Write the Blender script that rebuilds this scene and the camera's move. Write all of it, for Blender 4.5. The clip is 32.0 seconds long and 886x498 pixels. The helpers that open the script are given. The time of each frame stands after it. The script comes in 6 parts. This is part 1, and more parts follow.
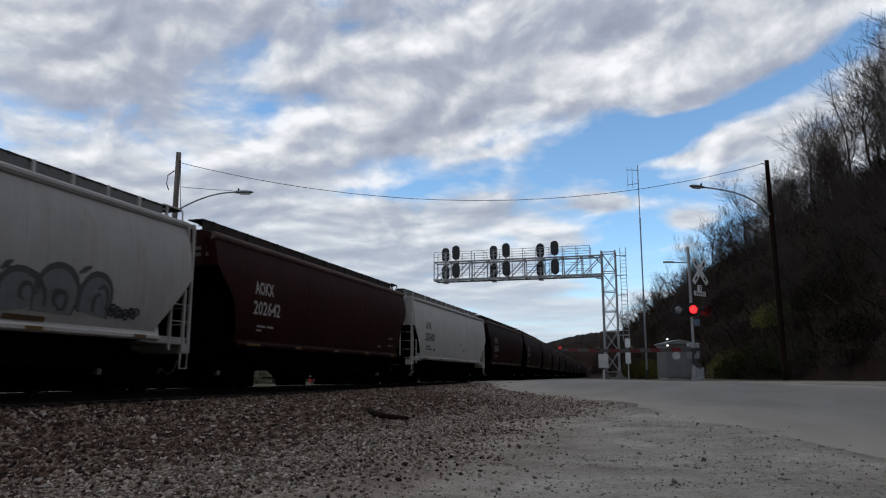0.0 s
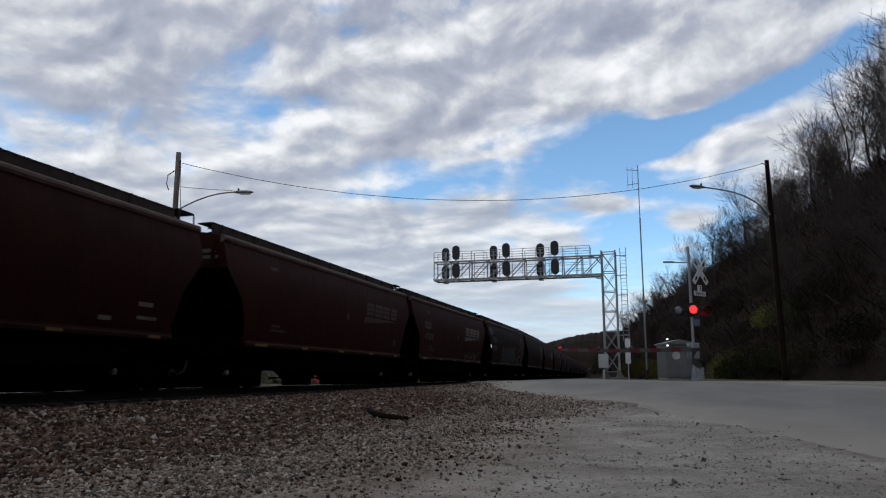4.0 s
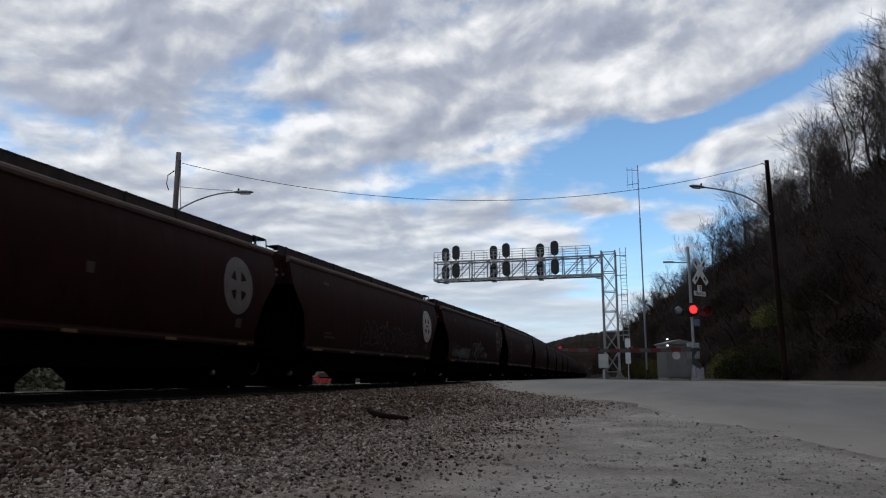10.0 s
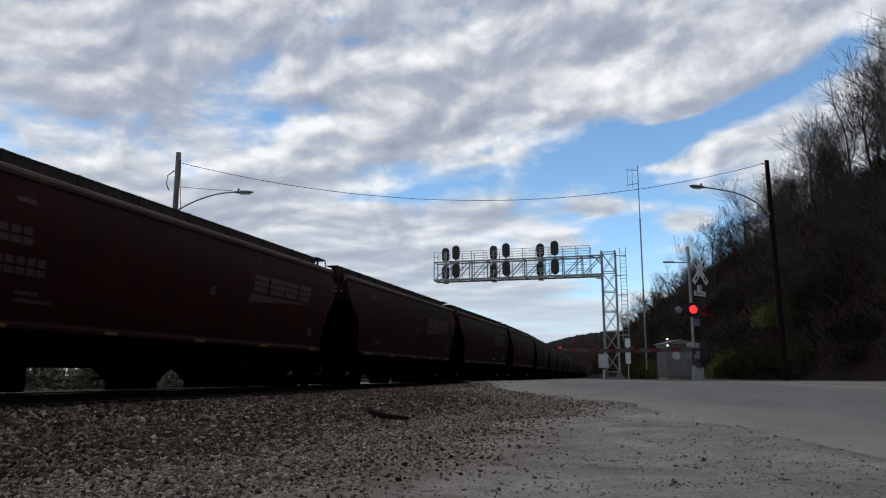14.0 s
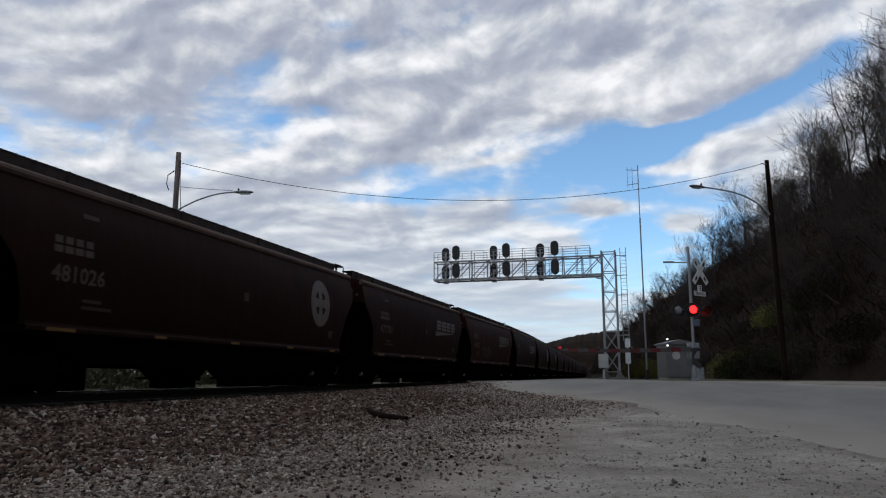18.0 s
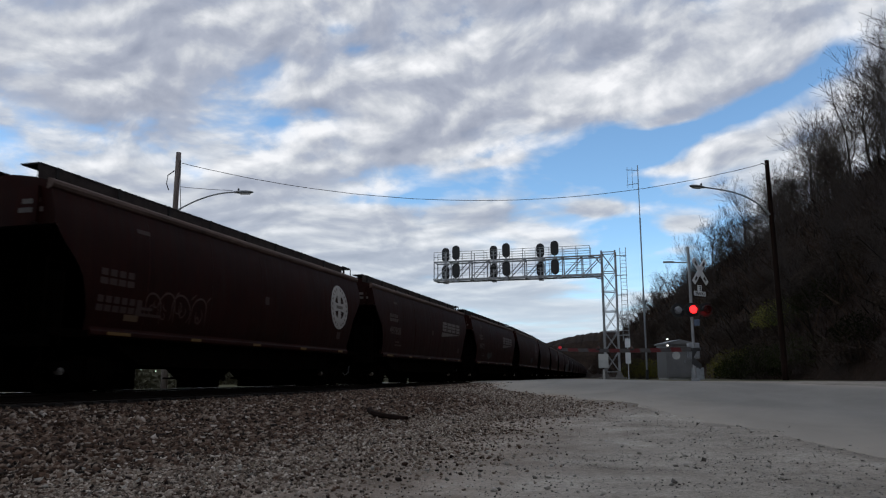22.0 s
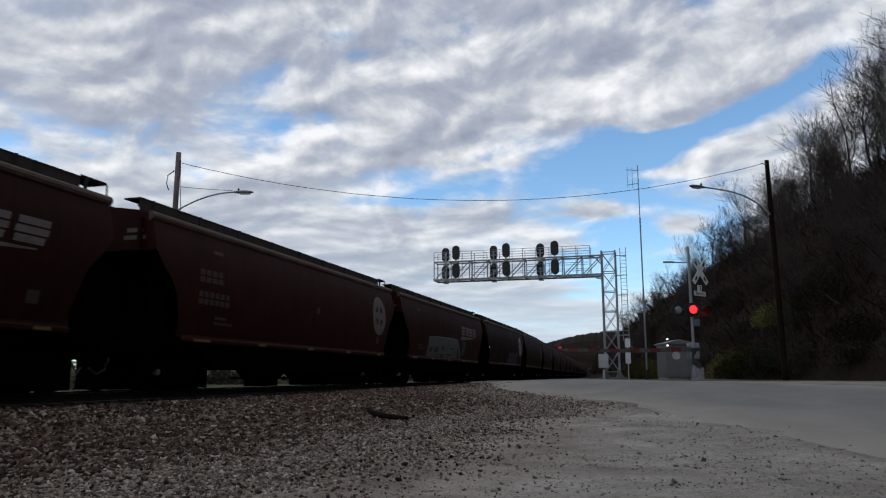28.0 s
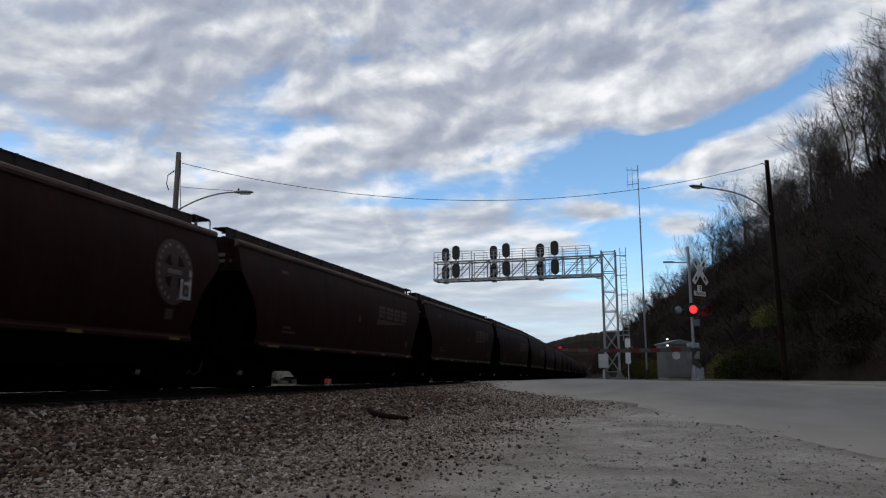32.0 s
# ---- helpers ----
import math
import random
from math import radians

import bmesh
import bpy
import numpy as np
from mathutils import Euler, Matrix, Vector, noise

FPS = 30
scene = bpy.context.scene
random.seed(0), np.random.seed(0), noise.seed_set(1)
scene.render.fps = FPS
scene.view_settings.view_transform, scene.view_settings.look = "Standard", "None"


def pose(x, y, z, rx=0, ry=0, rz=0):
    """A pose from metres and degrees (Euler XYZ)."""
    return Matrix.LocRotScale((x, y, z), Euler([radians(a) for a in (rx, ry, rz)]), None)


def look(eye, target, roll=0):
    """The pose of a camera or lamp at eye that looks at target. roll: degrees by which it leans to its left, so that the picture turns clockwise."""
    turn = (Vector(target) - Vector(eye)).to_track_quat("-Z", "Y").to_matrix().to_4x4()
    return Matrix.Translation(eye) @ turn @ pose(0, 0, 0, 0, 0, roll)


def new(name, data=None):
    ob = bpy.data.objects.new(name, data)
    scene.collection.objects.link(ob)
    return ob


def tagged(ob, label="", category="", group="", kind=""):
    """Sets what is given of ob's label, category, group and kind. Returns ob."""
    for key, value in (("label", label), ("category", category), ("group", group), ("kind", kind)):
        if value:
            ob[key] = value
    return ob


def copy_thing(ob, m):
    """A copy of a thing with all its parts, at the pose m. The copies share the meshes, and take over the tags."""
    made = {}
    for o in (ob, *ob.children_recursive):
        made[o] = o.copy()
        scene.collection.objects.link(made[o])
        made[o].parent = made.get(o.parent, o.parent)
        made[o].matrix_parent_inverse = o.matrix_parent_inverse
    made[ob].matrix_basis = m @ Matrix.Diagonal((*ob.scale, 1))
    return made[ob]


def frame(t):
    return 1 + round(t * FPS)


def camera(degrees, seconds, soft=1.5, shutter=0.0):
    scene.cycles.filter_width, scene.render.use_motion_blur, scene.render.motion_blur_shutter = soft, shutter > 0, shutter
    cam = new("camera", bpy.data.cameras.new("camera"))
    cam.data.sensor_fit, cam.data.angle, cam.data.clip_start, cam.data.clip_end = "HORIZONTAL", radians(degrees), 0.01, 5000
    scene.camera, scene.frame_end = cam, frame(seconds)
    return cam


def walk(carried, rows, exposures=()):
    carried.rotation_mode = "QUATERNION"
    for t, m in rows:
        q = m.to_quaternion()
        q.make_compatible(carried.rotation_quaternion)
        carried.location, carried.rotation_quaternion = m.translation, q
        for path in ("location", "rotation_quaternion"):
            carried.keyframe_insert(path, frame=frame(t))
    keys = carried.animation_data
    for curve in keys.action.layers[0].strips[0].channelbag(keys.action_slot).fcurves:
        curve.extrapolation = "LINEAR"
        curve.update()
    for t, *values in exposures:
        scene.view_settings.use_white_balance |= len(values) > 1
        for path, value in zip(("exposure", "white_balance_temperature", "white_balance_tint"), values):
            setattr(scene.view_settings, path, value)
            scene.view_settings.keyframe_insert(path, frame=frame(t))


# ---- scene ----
# ---------------------------------------------------------------- camera
cam = camera(62.19, 32.0, soft=1.2, shutter=0.12)
EYE = pose(0, 0, 0.80, 99.82, 0, 15.94)
walk(cam, [(0.0, EYE), (32.0, EYE)], exposures=[(0.0, 0.3), (32.0, 0.3)])

# ---------------------------------------------------------------- sky, sun
world = bpy.data.worlds.new("sky")
scene.world = world
world.use_nodes = True
wt = world.node_tree
sky = wt.nodes.new("ShaderNodeTexSky")
sky.sky_type = "NISHITA"
sky.sun_disc = False
sky.sun_elevation, sky.sun_rotation = radians(36), radians(252)
sky.air_density, sky.dust_density, sky.ozone_density = 0.75, 0.0, 0.25
clear = wt.nodes.new("ShaderNodeMix")
clear.data_type, clear.blend_type = "RGBA", "MULTIPLY"
clear.inputs[0].default_value = 1.0
clear.inputs[7].default_value = (0.84, 1.04, 1.10, 1)  # clean cold air
wt.links.new(sky.outputs[0], clear.inputs[6])
wt.links.new(clear.outputs[2], wt.nodes["Background"].inputs[0])
wt.nodes["Background"].inputs[1].default_value = 0.15

sun = new("sun", bpy.data.lights.new("sun", "SUN"))
sun.data.energy, sun.data.angle, sun.data.color = 0.7, radians(14), (1.0, 0.93, 0.84)
sun.matrix_world = look((0, 0, 100), (0.77 * 100, 0.25 * 100, 100 - 0.59 * 100))


# ---------------------------------------------------------------- node helpers
class Nodes:
    """Small helper to write node materials."""

    def __init__(self, name):
        self.mat = bpy.data.materials.new(name)
        self.mat.use_nodes = True
        self.tree = self.mat.node_tree
        self.bsdf = self.tree.nodes["Principled BSDF"]
        self.out = self.tree.nodes["Material Output"]

    def add(self, kind, **values):
        n = self.tree.nodes.new(kind)
        for key, value in values.items():
            n.inputs[key].default_value = value
        return n

    def link(self, a, b):
        self.tree.links.new(a, b)

    def coords(self, kind="Object"):
        return self.tree.nodes.new("ShaderNodeTexCoord").outputs[kind]

    def world_place(self):
        return self.tree.nodes.new("ShaderNodeNewGeometry").outputs["Position"]

    def scaled(self, vec, sx, sy, sz):
        m = self.tree.nodes.new("ShaderNodeMapping")
        m.inputs["Scale"].default_value = (sx, sy, sz)
        self.link(vec, m.inputs["Vector"])
        return m.outputs[0]

    def noise(self, vec, scale, detail=4.0, rough=0.55, distort=0.0):
        n = self.add("ShaderNodeTexNoise", Scale=scale, Detail=detail, Roughness=rough, Distortion=distort)
        self.link(vec, n.inputs["Vector"])
        return n.outputs["Fac"]

    def ramp(self, fac, *stops):
        n = self.tree.nodes.new("ShaderNodeValToRGB")
        e = n.color_ramp.elements
        while len(e) < len(stops):
            e.new(0.5)
        for el, (at, col) in zip(e, stops):
            el.position = at
            el.color = (*col, 1) if isinstance(col, tuple) else (col, col, col, 1)
        self.link(fac, n.inputs[0])
        return n.outputs[0]

    def mix(self, fac, a, b, blend="MIX"):
        n = self.tree.nodes.new("ShaderNodeMix")
        n.data_type, n.blend_type = "RGBA", blend
        for value, at in ((fac, 0), (a, 6), (b, 7)):
            if isinstance(value, (int, float)):
                n.inputs[at].default_value = value
            elif isinstance(value, tuple):
                n.inputs[at].default_value = (*value, 1)
            else:
                self.link(value, n.inputs[at])
        return n.outputs[2]

    def math(self, op, a, b=None, c=None):
        n = self.tree.nodes.new("ShaderNodeMath")
        n.operation = op
        for i, value in enumerate((a, b, c)):
            if value is None:
                continue
            if isinstance(value, (int, float)):
                n.inputs[i].default_value = value
            else:
                self.link(value, n.inputs[i])
        return n.outputs[0]

    def bump(self, height, strength, distance=0.02):
        n = self.tree.nodes.new("ShaderNodeBump")
        n.inputs["Strength"].default_value, n.inputs["Distance"].default_value = strength, distance
        self.link(height, n.inputs["Height"])
        self.link(n.outputs[0], self.bsdf.inputs["Normal"])

    def color(self, c):
        if isinstance(c, tuple):
            self.bsdf.inputs["Base Color"].default_value = (*c, 1)
        else:
            self.link(c, self.bsdf.inputs["Base Color"])

    def gloss(self, rough, metal=0.0, spec=0.5):
        if isinstance(rough, (int, float)):
            self.bsdf.inputs["Roughness"].default_value = rough
        else:
            self.link(rough, self.bsdf.inputs["Roughness"])
        self.bsdf.inputs["Metallic"].default_value = metal
        self.bsdf.inputs["Specular IOR Level"].default_value = spec


def surf(name, dark, light, scale=6.0, fine=60.0, rough=0.6, metal=0.0, bump=0.15, stretch=(1, 1, 1), random_tint=0.0, spec=0.4):
    """A worn surface: a coarse stain and a fine grain between two colours."""
    n = Nodes(name)
    vec = n.scaled(n.coords(), *stretch)
    coarse, grain = n.noise(vec, scale, 5, 0.6), n.noise(vec, fine, 3, 0.6)
    fac = n.math("ADD", n.math("MULTIPLY", coarse, 0.7), n.math("MULTIPLY", grain, 0.3))
    col = n.ramp(fac, (0.32, dark), (0.68, light))
    if random_tint:
        info = n.tree.nodes.new("ShaderNodeObjectInfo")
        k = n.math("ADD", n.math("MULTIPLY", info.outputs["Random"], random_tint), 1.0 - random_tint / 2)
        col = n.mix(1.0, col, k, "MULTIPLY")
    n.color(col)
    n.gloss(n.ramp(coarse, (0.3, max(rough - 0.12, 0.05)), (0.7, min(rough + 0.12, 1.0))), metal, spec)
    if bump:
        n.bump(grain, bump, 0.01)
    return n.mat


def glow(name, color, strength):
    n = Nodes(name)
    n.color(tuple(c * 0.3 for c in color))
    n.bsdf.inputs["Emission Color"].default_value = (*color, 1)
    n.bsdf.inputs["Emission Strength"].default_value = strength
    return n.mat


# ---------------------------------------------------------------- materials
def car_paint(name, dark, mid, rust, dust):
    """Weathered freight car paint with rain streaks, rust scabs and road dust low on the sides."""
    n = Nodes(name)
    vec = n.coords()
    info = n.tree.nodes.new("ShaderNodeObjectInfo")
    shift = n.tree.nodes.new("ShaderNodeVectorMath")
    n.link(vec, shift.inputs[0])
    n.link(info.outputs["Random"], shift.inputs[1])
    v = shift.outputs[0]
    broad = n.noise(v, 0.9, 5, 0.6)
    streak = n.noise(n.scaled(v, 1.0, 5.0, 0.25), 2.4, 5, 0.65)
    fine = n.noise(v, 26, 4, 0.6)
    col = n.ramp(n.math("ADD", n.math("MULTIPLY", broad, 0.45), n.math("MULTIPLY", streak, 0.55)), (0.36, dark), (0.66, mid))
    scab = n.ramp(n.noise(n.scaled(v, 1, 1.4, 0.7), 3.1, 8, 0.7), (0.60, 0.0), (0.70, 1.0))
    col = n.mix(n.math("MULTIPLY", scab, 0.55), col, rust)
    col = n.mix(n.math("MULTIPLY", n.ramp(n.noise(n.scaled(v, 1, 3.0, 0.3), 1.3, 6, 0.7), (0.5, 0.0), (0.72, 1.0)), 0.35), col, dust)
    tint = n.math("ADD", n.math("MULTIPLY", info.outputs["Random"], 0.4), 0.8)
    n.color(n.mix(1.0, col, tint, "MULTIPLY"))
    n.gloss(n.ramp(streak, (0.3, 0.5), (0.7, 0.72)), 0.0, 0.06 if max(dark) < 0.2 else 0.2)
    n.bump(n.math("ADD", fine, n.math("MULTIPLY", broad, 2.0)), 0.12, 0.01)
    return n.mat


# Browns kept near black: shade on the train's side is put into the paint
M_BROWN = car_paint("shaded_brown_paint", (0.0121, 0.0025, 0.0018), (0.0284, 0.0059, 0.0041), (0.0356, 0.0088, 0.0041), (0.0299, 0.0141, 0.0100))
M_RED = car_paint("shaded_red_brown_paint", (0.0159, 0.0029, 0.0020), (0.0331, 0.0063, 0.0043), (0.0367, 0.0091, 0.0040), (0.0282, 0.0127, 0.0091))
M_DARK = car_paint("shaded_dark_brown_paint", (0.0110, 0.0031, 0.0023), (0.0243, 0.0065, 0.0048), (0.0299, 0.0091, 0.0046), (0.0284, 0.0149, 0.0111))
M_GREY = car_paint("light_grey_car_paint", (0.37, 0.355, 0.335), (0.47, 0.455, 0.435), (0.22, 0.15, 0.10), (0.31, 0.275, 0.24))
# Grime aside, the shade under the cars is put into these near-black colours
M_UNDER = surf("grimy_shaded_underframe_steel", (0.0015, 0.0012, 0.0010), (0.0045, 0.0035, 0.0028), 5, 60, 0.95, 0.0, 0.2, spec=0.0)
M_WHEEL = surf("rusty_shaded_wheel_steel", (0.002, 0.0017, 0.0015), (0.006, 0.0045, 0.0035), 8, 70, 0.9, 0.0, 0.1, spec=0.0)
M_CAP = surf("worn_bearing_cap_steel", (0.16, 0.15, 0.14), (0.34, 0.32, 0.30), 20, 90, 0.4, 0.7, 0.05)
M_GRATE = surf("weathered_walkway_steel", (0.022, 0.020, 0.020), (0.060, 0.056, 0.055), 5, 60, 0.8, 0.0, 0.1, spec=0.05)
M_SKIRT = surf("dull_brown_walkway_plate", (0.030, 0.024, 0.023), (0.068, 0.055, 0.051), 5, 60, 0.8, 0.0, 0.1, spec=0.05)
M_SKIRT_GREY = surf("dull_grey_walkway_plate", (0.11, 0.108, 0.105), (0.20, 0.195, 0.19), 5, 60, 0.7, 0.1, 0.1)
# Eave strip made paler: the sky's highlight on its rounding is in the colour
M_EAVE_LIT = surf("sky_lit_eave", (0.065, 0.043, 0.036), (0.150, 0.104, 0.088), 2.5, 40, 0.7, 0, 0.1, (1, 0.4, 1), spec=0.1)
M_GALV = surf("galvanised_steel", (0.20, 0.205, 0.215), (0.36, 0.365, 0.375), 3, 40, 0.55, 0.3, 0.05)
M_WHITE_MARK = surf("faded_white_lettering", (0.26, 0.245, 0.23), (0.43, 0.41, 0.39), 5, 30, 0.7, 0, 0)
M_PALE_MARK = surf("dirty_white_lettering", (0.065, 0.053, 0.049), (0.16, 0.135, 0.125), 3, 30, 0.7, 0, 0)
M_DIM_MARK = surf("worn_off_lettering", (0.026, 0.012, 0.010), (0.055, 0.030, 0.025), 3, 30, 0.75, 0, 0)
M_WORN_MARK = surf("dusty_lettering", (0.038, 0.023, 0.020), (0.095, 0.068, 0.059), 3, 30, 0.75, 0, 0)
M_BLACK_MARK = surf("black_lettering", (0.010, 0.010, 0.011), (0.03, 0.03, 0.03), 6, 40, 0.6, 0, 0)
M_YELLOW_MARK = surf("yellow_reflective_strip", (0.07, 0.035, 0.008), (0.19, 0.105, 0.02), 4, 40, 0.5, 0, 0)
M_RAIL = surf("rail_steel", (0.006, 0.0038, 0.003), (0.014, 0.009, 0.007), 6, 50, 0.8, 0.0, 0.1, spec=0.1)
M_RAILTOP = surf("polished_rail_head", (0.42, 0.41, 0.40), (0.60, 0.59, 0.57), 6, 50, 0.28, 0.9, 0.02)
M_TIE = surf("creosoted_timber", (0.009, 0.007, 0.006), (0.026, 0.020, 0.017), 3, 40, 0.9, 0, 0.4, (1, 8, 8))
M_POLE = surf("brown_weathered_pole_wood", (0.008, 0.005, 0.004), (0.022, 0.013, 0.010), 3, 40, 0.85, 0, 0.4, (8, 8, 0.6), spec=0.03)
M_POLE_PALE = surf("grey_weathered_pole_wood", (0.09, 0.07, 0.065), (0.20, 0.165, 0.15), 3, 40, 0.85, 0, 0.4, (8, 8, 0.6))
M_BLACK = surf("matt_black_paint", (0.008, 0.008, 0.009), (0.022, 0.022, 0.024), 6, 60, 0.55, 0, 0.05)
M_LENS_DARK = surf("unlit_red_lens", (0.030, 0.003, 0.003), (0.060, 0.005, 0.004), 20, 80, 0.2, 0, 0)
M_SIGN_WHITE = surf("white_reflective_sheeting", (0.55, 0.56, 0.58), (0.72, 0.73, 0.75), 3, 40, 0.5, 0, 0)
M_GATE_RED = surf("red_gate_stripe", (0.075, 0.006, 0.008), (0.12, 0.012, 0.013), 5, 40, 0.5, 0, 0)
M_GATE_WHITE = surf("grimy_white_gate_stripe", (0.045, 0.042, 0.042), (0.085, 0.08, 0.08), 5, 40, 0.5, 0, 0)
M_BUNGALOW = surf("unpainted_aluminium_sheet", (0.13, 0.13, 0.132), (0.215, 0.214, 0.214), 1.5, 30, 0.5, 0.35, 0.05)
M_FOOTING = surf("weathered_concrete", (0.10, 0.095, 0.088), (0.19, 0.18, 0.17), 4, 40, 0.9, 0, 0.2)
M_CABINET = surf("pale_cabinet_paint", (0.36, 0.36, 0.35), (0.52, 0.52, 0.50), 3, 40, 0.6, 0, 0.05)
M_WIRE = surf("black_cable", (0.02, 0.02, 0.022), (0.05, 0.05, 0.055), 5, 40, 0.7, 0, 0)
M_LAMPHEAD = surf("grey_cast_aluminium", (0.18, 0.19, 0.20), (0.30, 0.31, 0.33), 6, 50, 0.5, 0.5, 0.05)
M_ANTENNA = surf("dull_aluminium_tube", (0.16, 0.165, 0.18), (0.26, 0.27, 0.29), 5, 40, 0.5, 0.5, 0)
M_RED_ON = glow("lit_red_lens", (1.0, 0.018, 0.02), 2.6)
M_RED_SMALL = glow("lit_small_red_lens", (1.0, 0.03, 0.05), 0.16)
M_WHITE_ON = glow("lit_white_lamp", (1.0, 0.97, 0.92), 2.0)
M_BARK = surf("bare_tree_bark", (0.014, 0.011, 0.009), (0.050, 0.040, 0.034), 2, 30, 0.9, 0, 0.4, (4, 4, 0.8), 0.5)
M_TWIG = surf("bare_twigs", (0.020, 0.014, 0.012), (0.055, 0.038, 0.031), 1.5, 20, 0.9, 0, 0, (1, 1, 1), 0.5)
M_SCRUB = surf("dry_brown_scrub", (0.014, 0.009, 0.006), (0.046, 0.029, 0.018), 0.9, 20, 0.95, 0, 0, (1, 1, 1), 0.6)
M_OLIVE = surf("pale_olive_scrub", (0.050, 0.048, 0.028), (0.125, 0.115, 0.072), 1.2, 20, 0.9, 0, 0)
M_IVY = surf("evergreen_leaves", (0.008, 0.010, 0.003), (0.022, 0.026, 0.007), 1.2, 20, 0.9, 0, 0, (1, 1, 1), 0.5, spec=0.05)
M_SPRING = surf("yellow_green_spring_leaves", (0.050, 0.054, 0.004), (0.150, 0.135, 0.008), 1.5, 20, 0.8, 0, 0, (1, 1, 1), 0.3)


def gravel_ground():
    """Packed limestone lot near the road, dead grass and earth farther off."""
    n = Nodes("packed_gravel_and_dirt")
    p = n.world_place()
    broad = n.noise(p, 0.35, 5, 0.62, 0.6)
    patch = n.noise(p, 1.7, 6, 0.65, 0.3)
    grit = n.noise(p, 42, 4, 0.7)
    v = n.add("ShaderNodeTexVoronoi", Scale=26.0)
    n.link(p, v.inputs["Vector"])
    fac = n.math("ADD", n.math("MULTIPLY", broad, 0.45), n.math("ADD", n.math("MULTIPLY", patch, 0.27), n.math("MULTIPLY", grit, 0.28)))
    lot = n.ramp(fac, (0.36, (0.167, 0.147, 0.123)), (0.50, (0.351, 0.315, 0.270)), (0.62, (0.529, 0.483, 0.421)))
    lot = n.mix(0.35, lot, n.ramp(v.outputs["Color"], (0.1, 0.25), (0.9, 1.0)), "MULTIPLY")
    field = n.ramp(fac, (0.30, (0.030, 0.030, 0.014)), (0.62, (0.090, 0.084, 0.046)))
    sep = n.tree.nodes.new("ShaderNodeSeparateXYZ")
    n.link(p, sep.inputs[0])
    edge = n.math("ADD", sep.outputs["X"], n.math("MULTIPLY", patch, 3.0))
    west = n.ramp(n.math("MULTIPLY_ADD", edge, 0.02, 0.85), (0.49, 1.0), (0.53, 0.0))
    far = n.ramp(n.math("MULTIPLY", n.math("ADD", sep.outputs["Y"], n.math("MULTIPLY", patch, 6.0)), 0.01), (0.33, 0.0), (0.38, 1.0))
    # rock fines washed out of the ballast
    fines = n.ramp(fac, (0.36, (0.124, 0.097, 0.076)), (0.52, (0.283, 0.228, 0.184)), (0.64, (0.460, 0.389, 0.330)))
    spread = n.math("ADD", n.math("MULTIPLY_ADD", sep.outputs["X"], 0.10, 0.38), n.math("MULTIPLY_ADD", broad, 0.20, n.math("MULTIPLY", patch, 0.16)))
    lot = n.mix(n.ramp(spread, (0.32, 1.0), (0.52, 0.0)), lot, fines)
    n.color(n.mix(n.math("MAXIMUM", west, far), lot, field))
    n.gloss(0.95, 0, 0.15)
    n.bump(n.math("ADD", n.math("MULTIPLY", v.outputs["Distance"], 0.8), grit), 0.7, 0.02)
    return n.mat


def ballast_bed():
    n = Nodes("crushed_rock_ballast")
    p = n.world_place()
    v = n.add("ShaderNodeTexVoronoi", Scale=20.0)
    n.link(p, v.inputs["Vector"])
    broad = n.noise(p, 0.8, 4, 0.6)
    col = n.ramp(n.math("ADD", n.math("MULTIPLY", v.outputs["Color"], 0.6), n.math("MULTIPLY", broad, 0.4)),
                 (0.2, (0.014, 0.009, 0.007)), (0.55, (0.050, 0.034, 0.026)), (0.85, (0.11, 0.080, 0.064)))
    n.color(col)
    n.gloss(0.95, 0, 0.15)
    n.bump(v.outputs["Distance"], 1.0, 0.05)
    return n.mat


def stone(name, *cols):
    """Loose stones: every stone has its own shade."""
    n = Nodes(name)
    g = n.tree.nodes.new("ShaderNodeNewGeometry")
    col = n.ramp(g.outputs["Random Per Island"], *cols)
    grain = n.noise(n.world_place(), 45, 4, 0.65)
    n.color(n.mix(0.6, col, n.ramp(grain, (0.25, 0.5), (0.75, 1.3)), "MULTIPLY"))
    n.gloss(0.9, 0, 0.2)
    n.bump(grain, 0.4, 0.01)
    return n.mat


def asphalt():
    n = Nodes("worn_grey_asphalt")
    p = n.world_place()
    broad = n.noise(n.scaled(p, 1.0, 0.5, 1), 0.5, 5, 0.6, 0.4)
    grit = n.noise(p, 55, 4, 0.75)
    v = n.add("ShaderNodeTexVoronoi", Scale=0.45)
    v.feature = "DISTANCE_TO_EDGE"
    n.link(p, v.inputs["Vector"])
    crack = n.ramp(n.math("ADD", v.outputs["Distance"], n.math("MULTIPLY", grit, 0.02)), (0.004, 0.72), (0.009, 1.0))
    col = n.ramp(n.math("ADD", n.math("MULTIPLY", broad, 0.7), n.math("MULTIPLY", grit, 0.3)),
                 (0.32, (0.161, 0.152, 0.137)), (0.66, (0.246, 0.233, 0.212)))
    col = n.mix(0.5, col, crack, "MULTIPLY")
    verge = n.tree.nodes.new("ShaderNodeAttribute")
    verge.attribute_name = "verge"
    dust = n.ramp(n.math("MULTIPLY", n.math("MULTIPLY_ADD", broad, 0.55, n.math("MULTIPLY_ADD", grit, 0.2, verge.outputs["Fac"])), 0.6), (0.50, 0.0), (0.80, 1.0))
    n.color(n.mix(dust, col, (0.345, 0.308, 0.262)))
    n.gloss(0.9, 0, 0.2)
    n.bump(grit, 0.5, 0.01)
    return n.mat


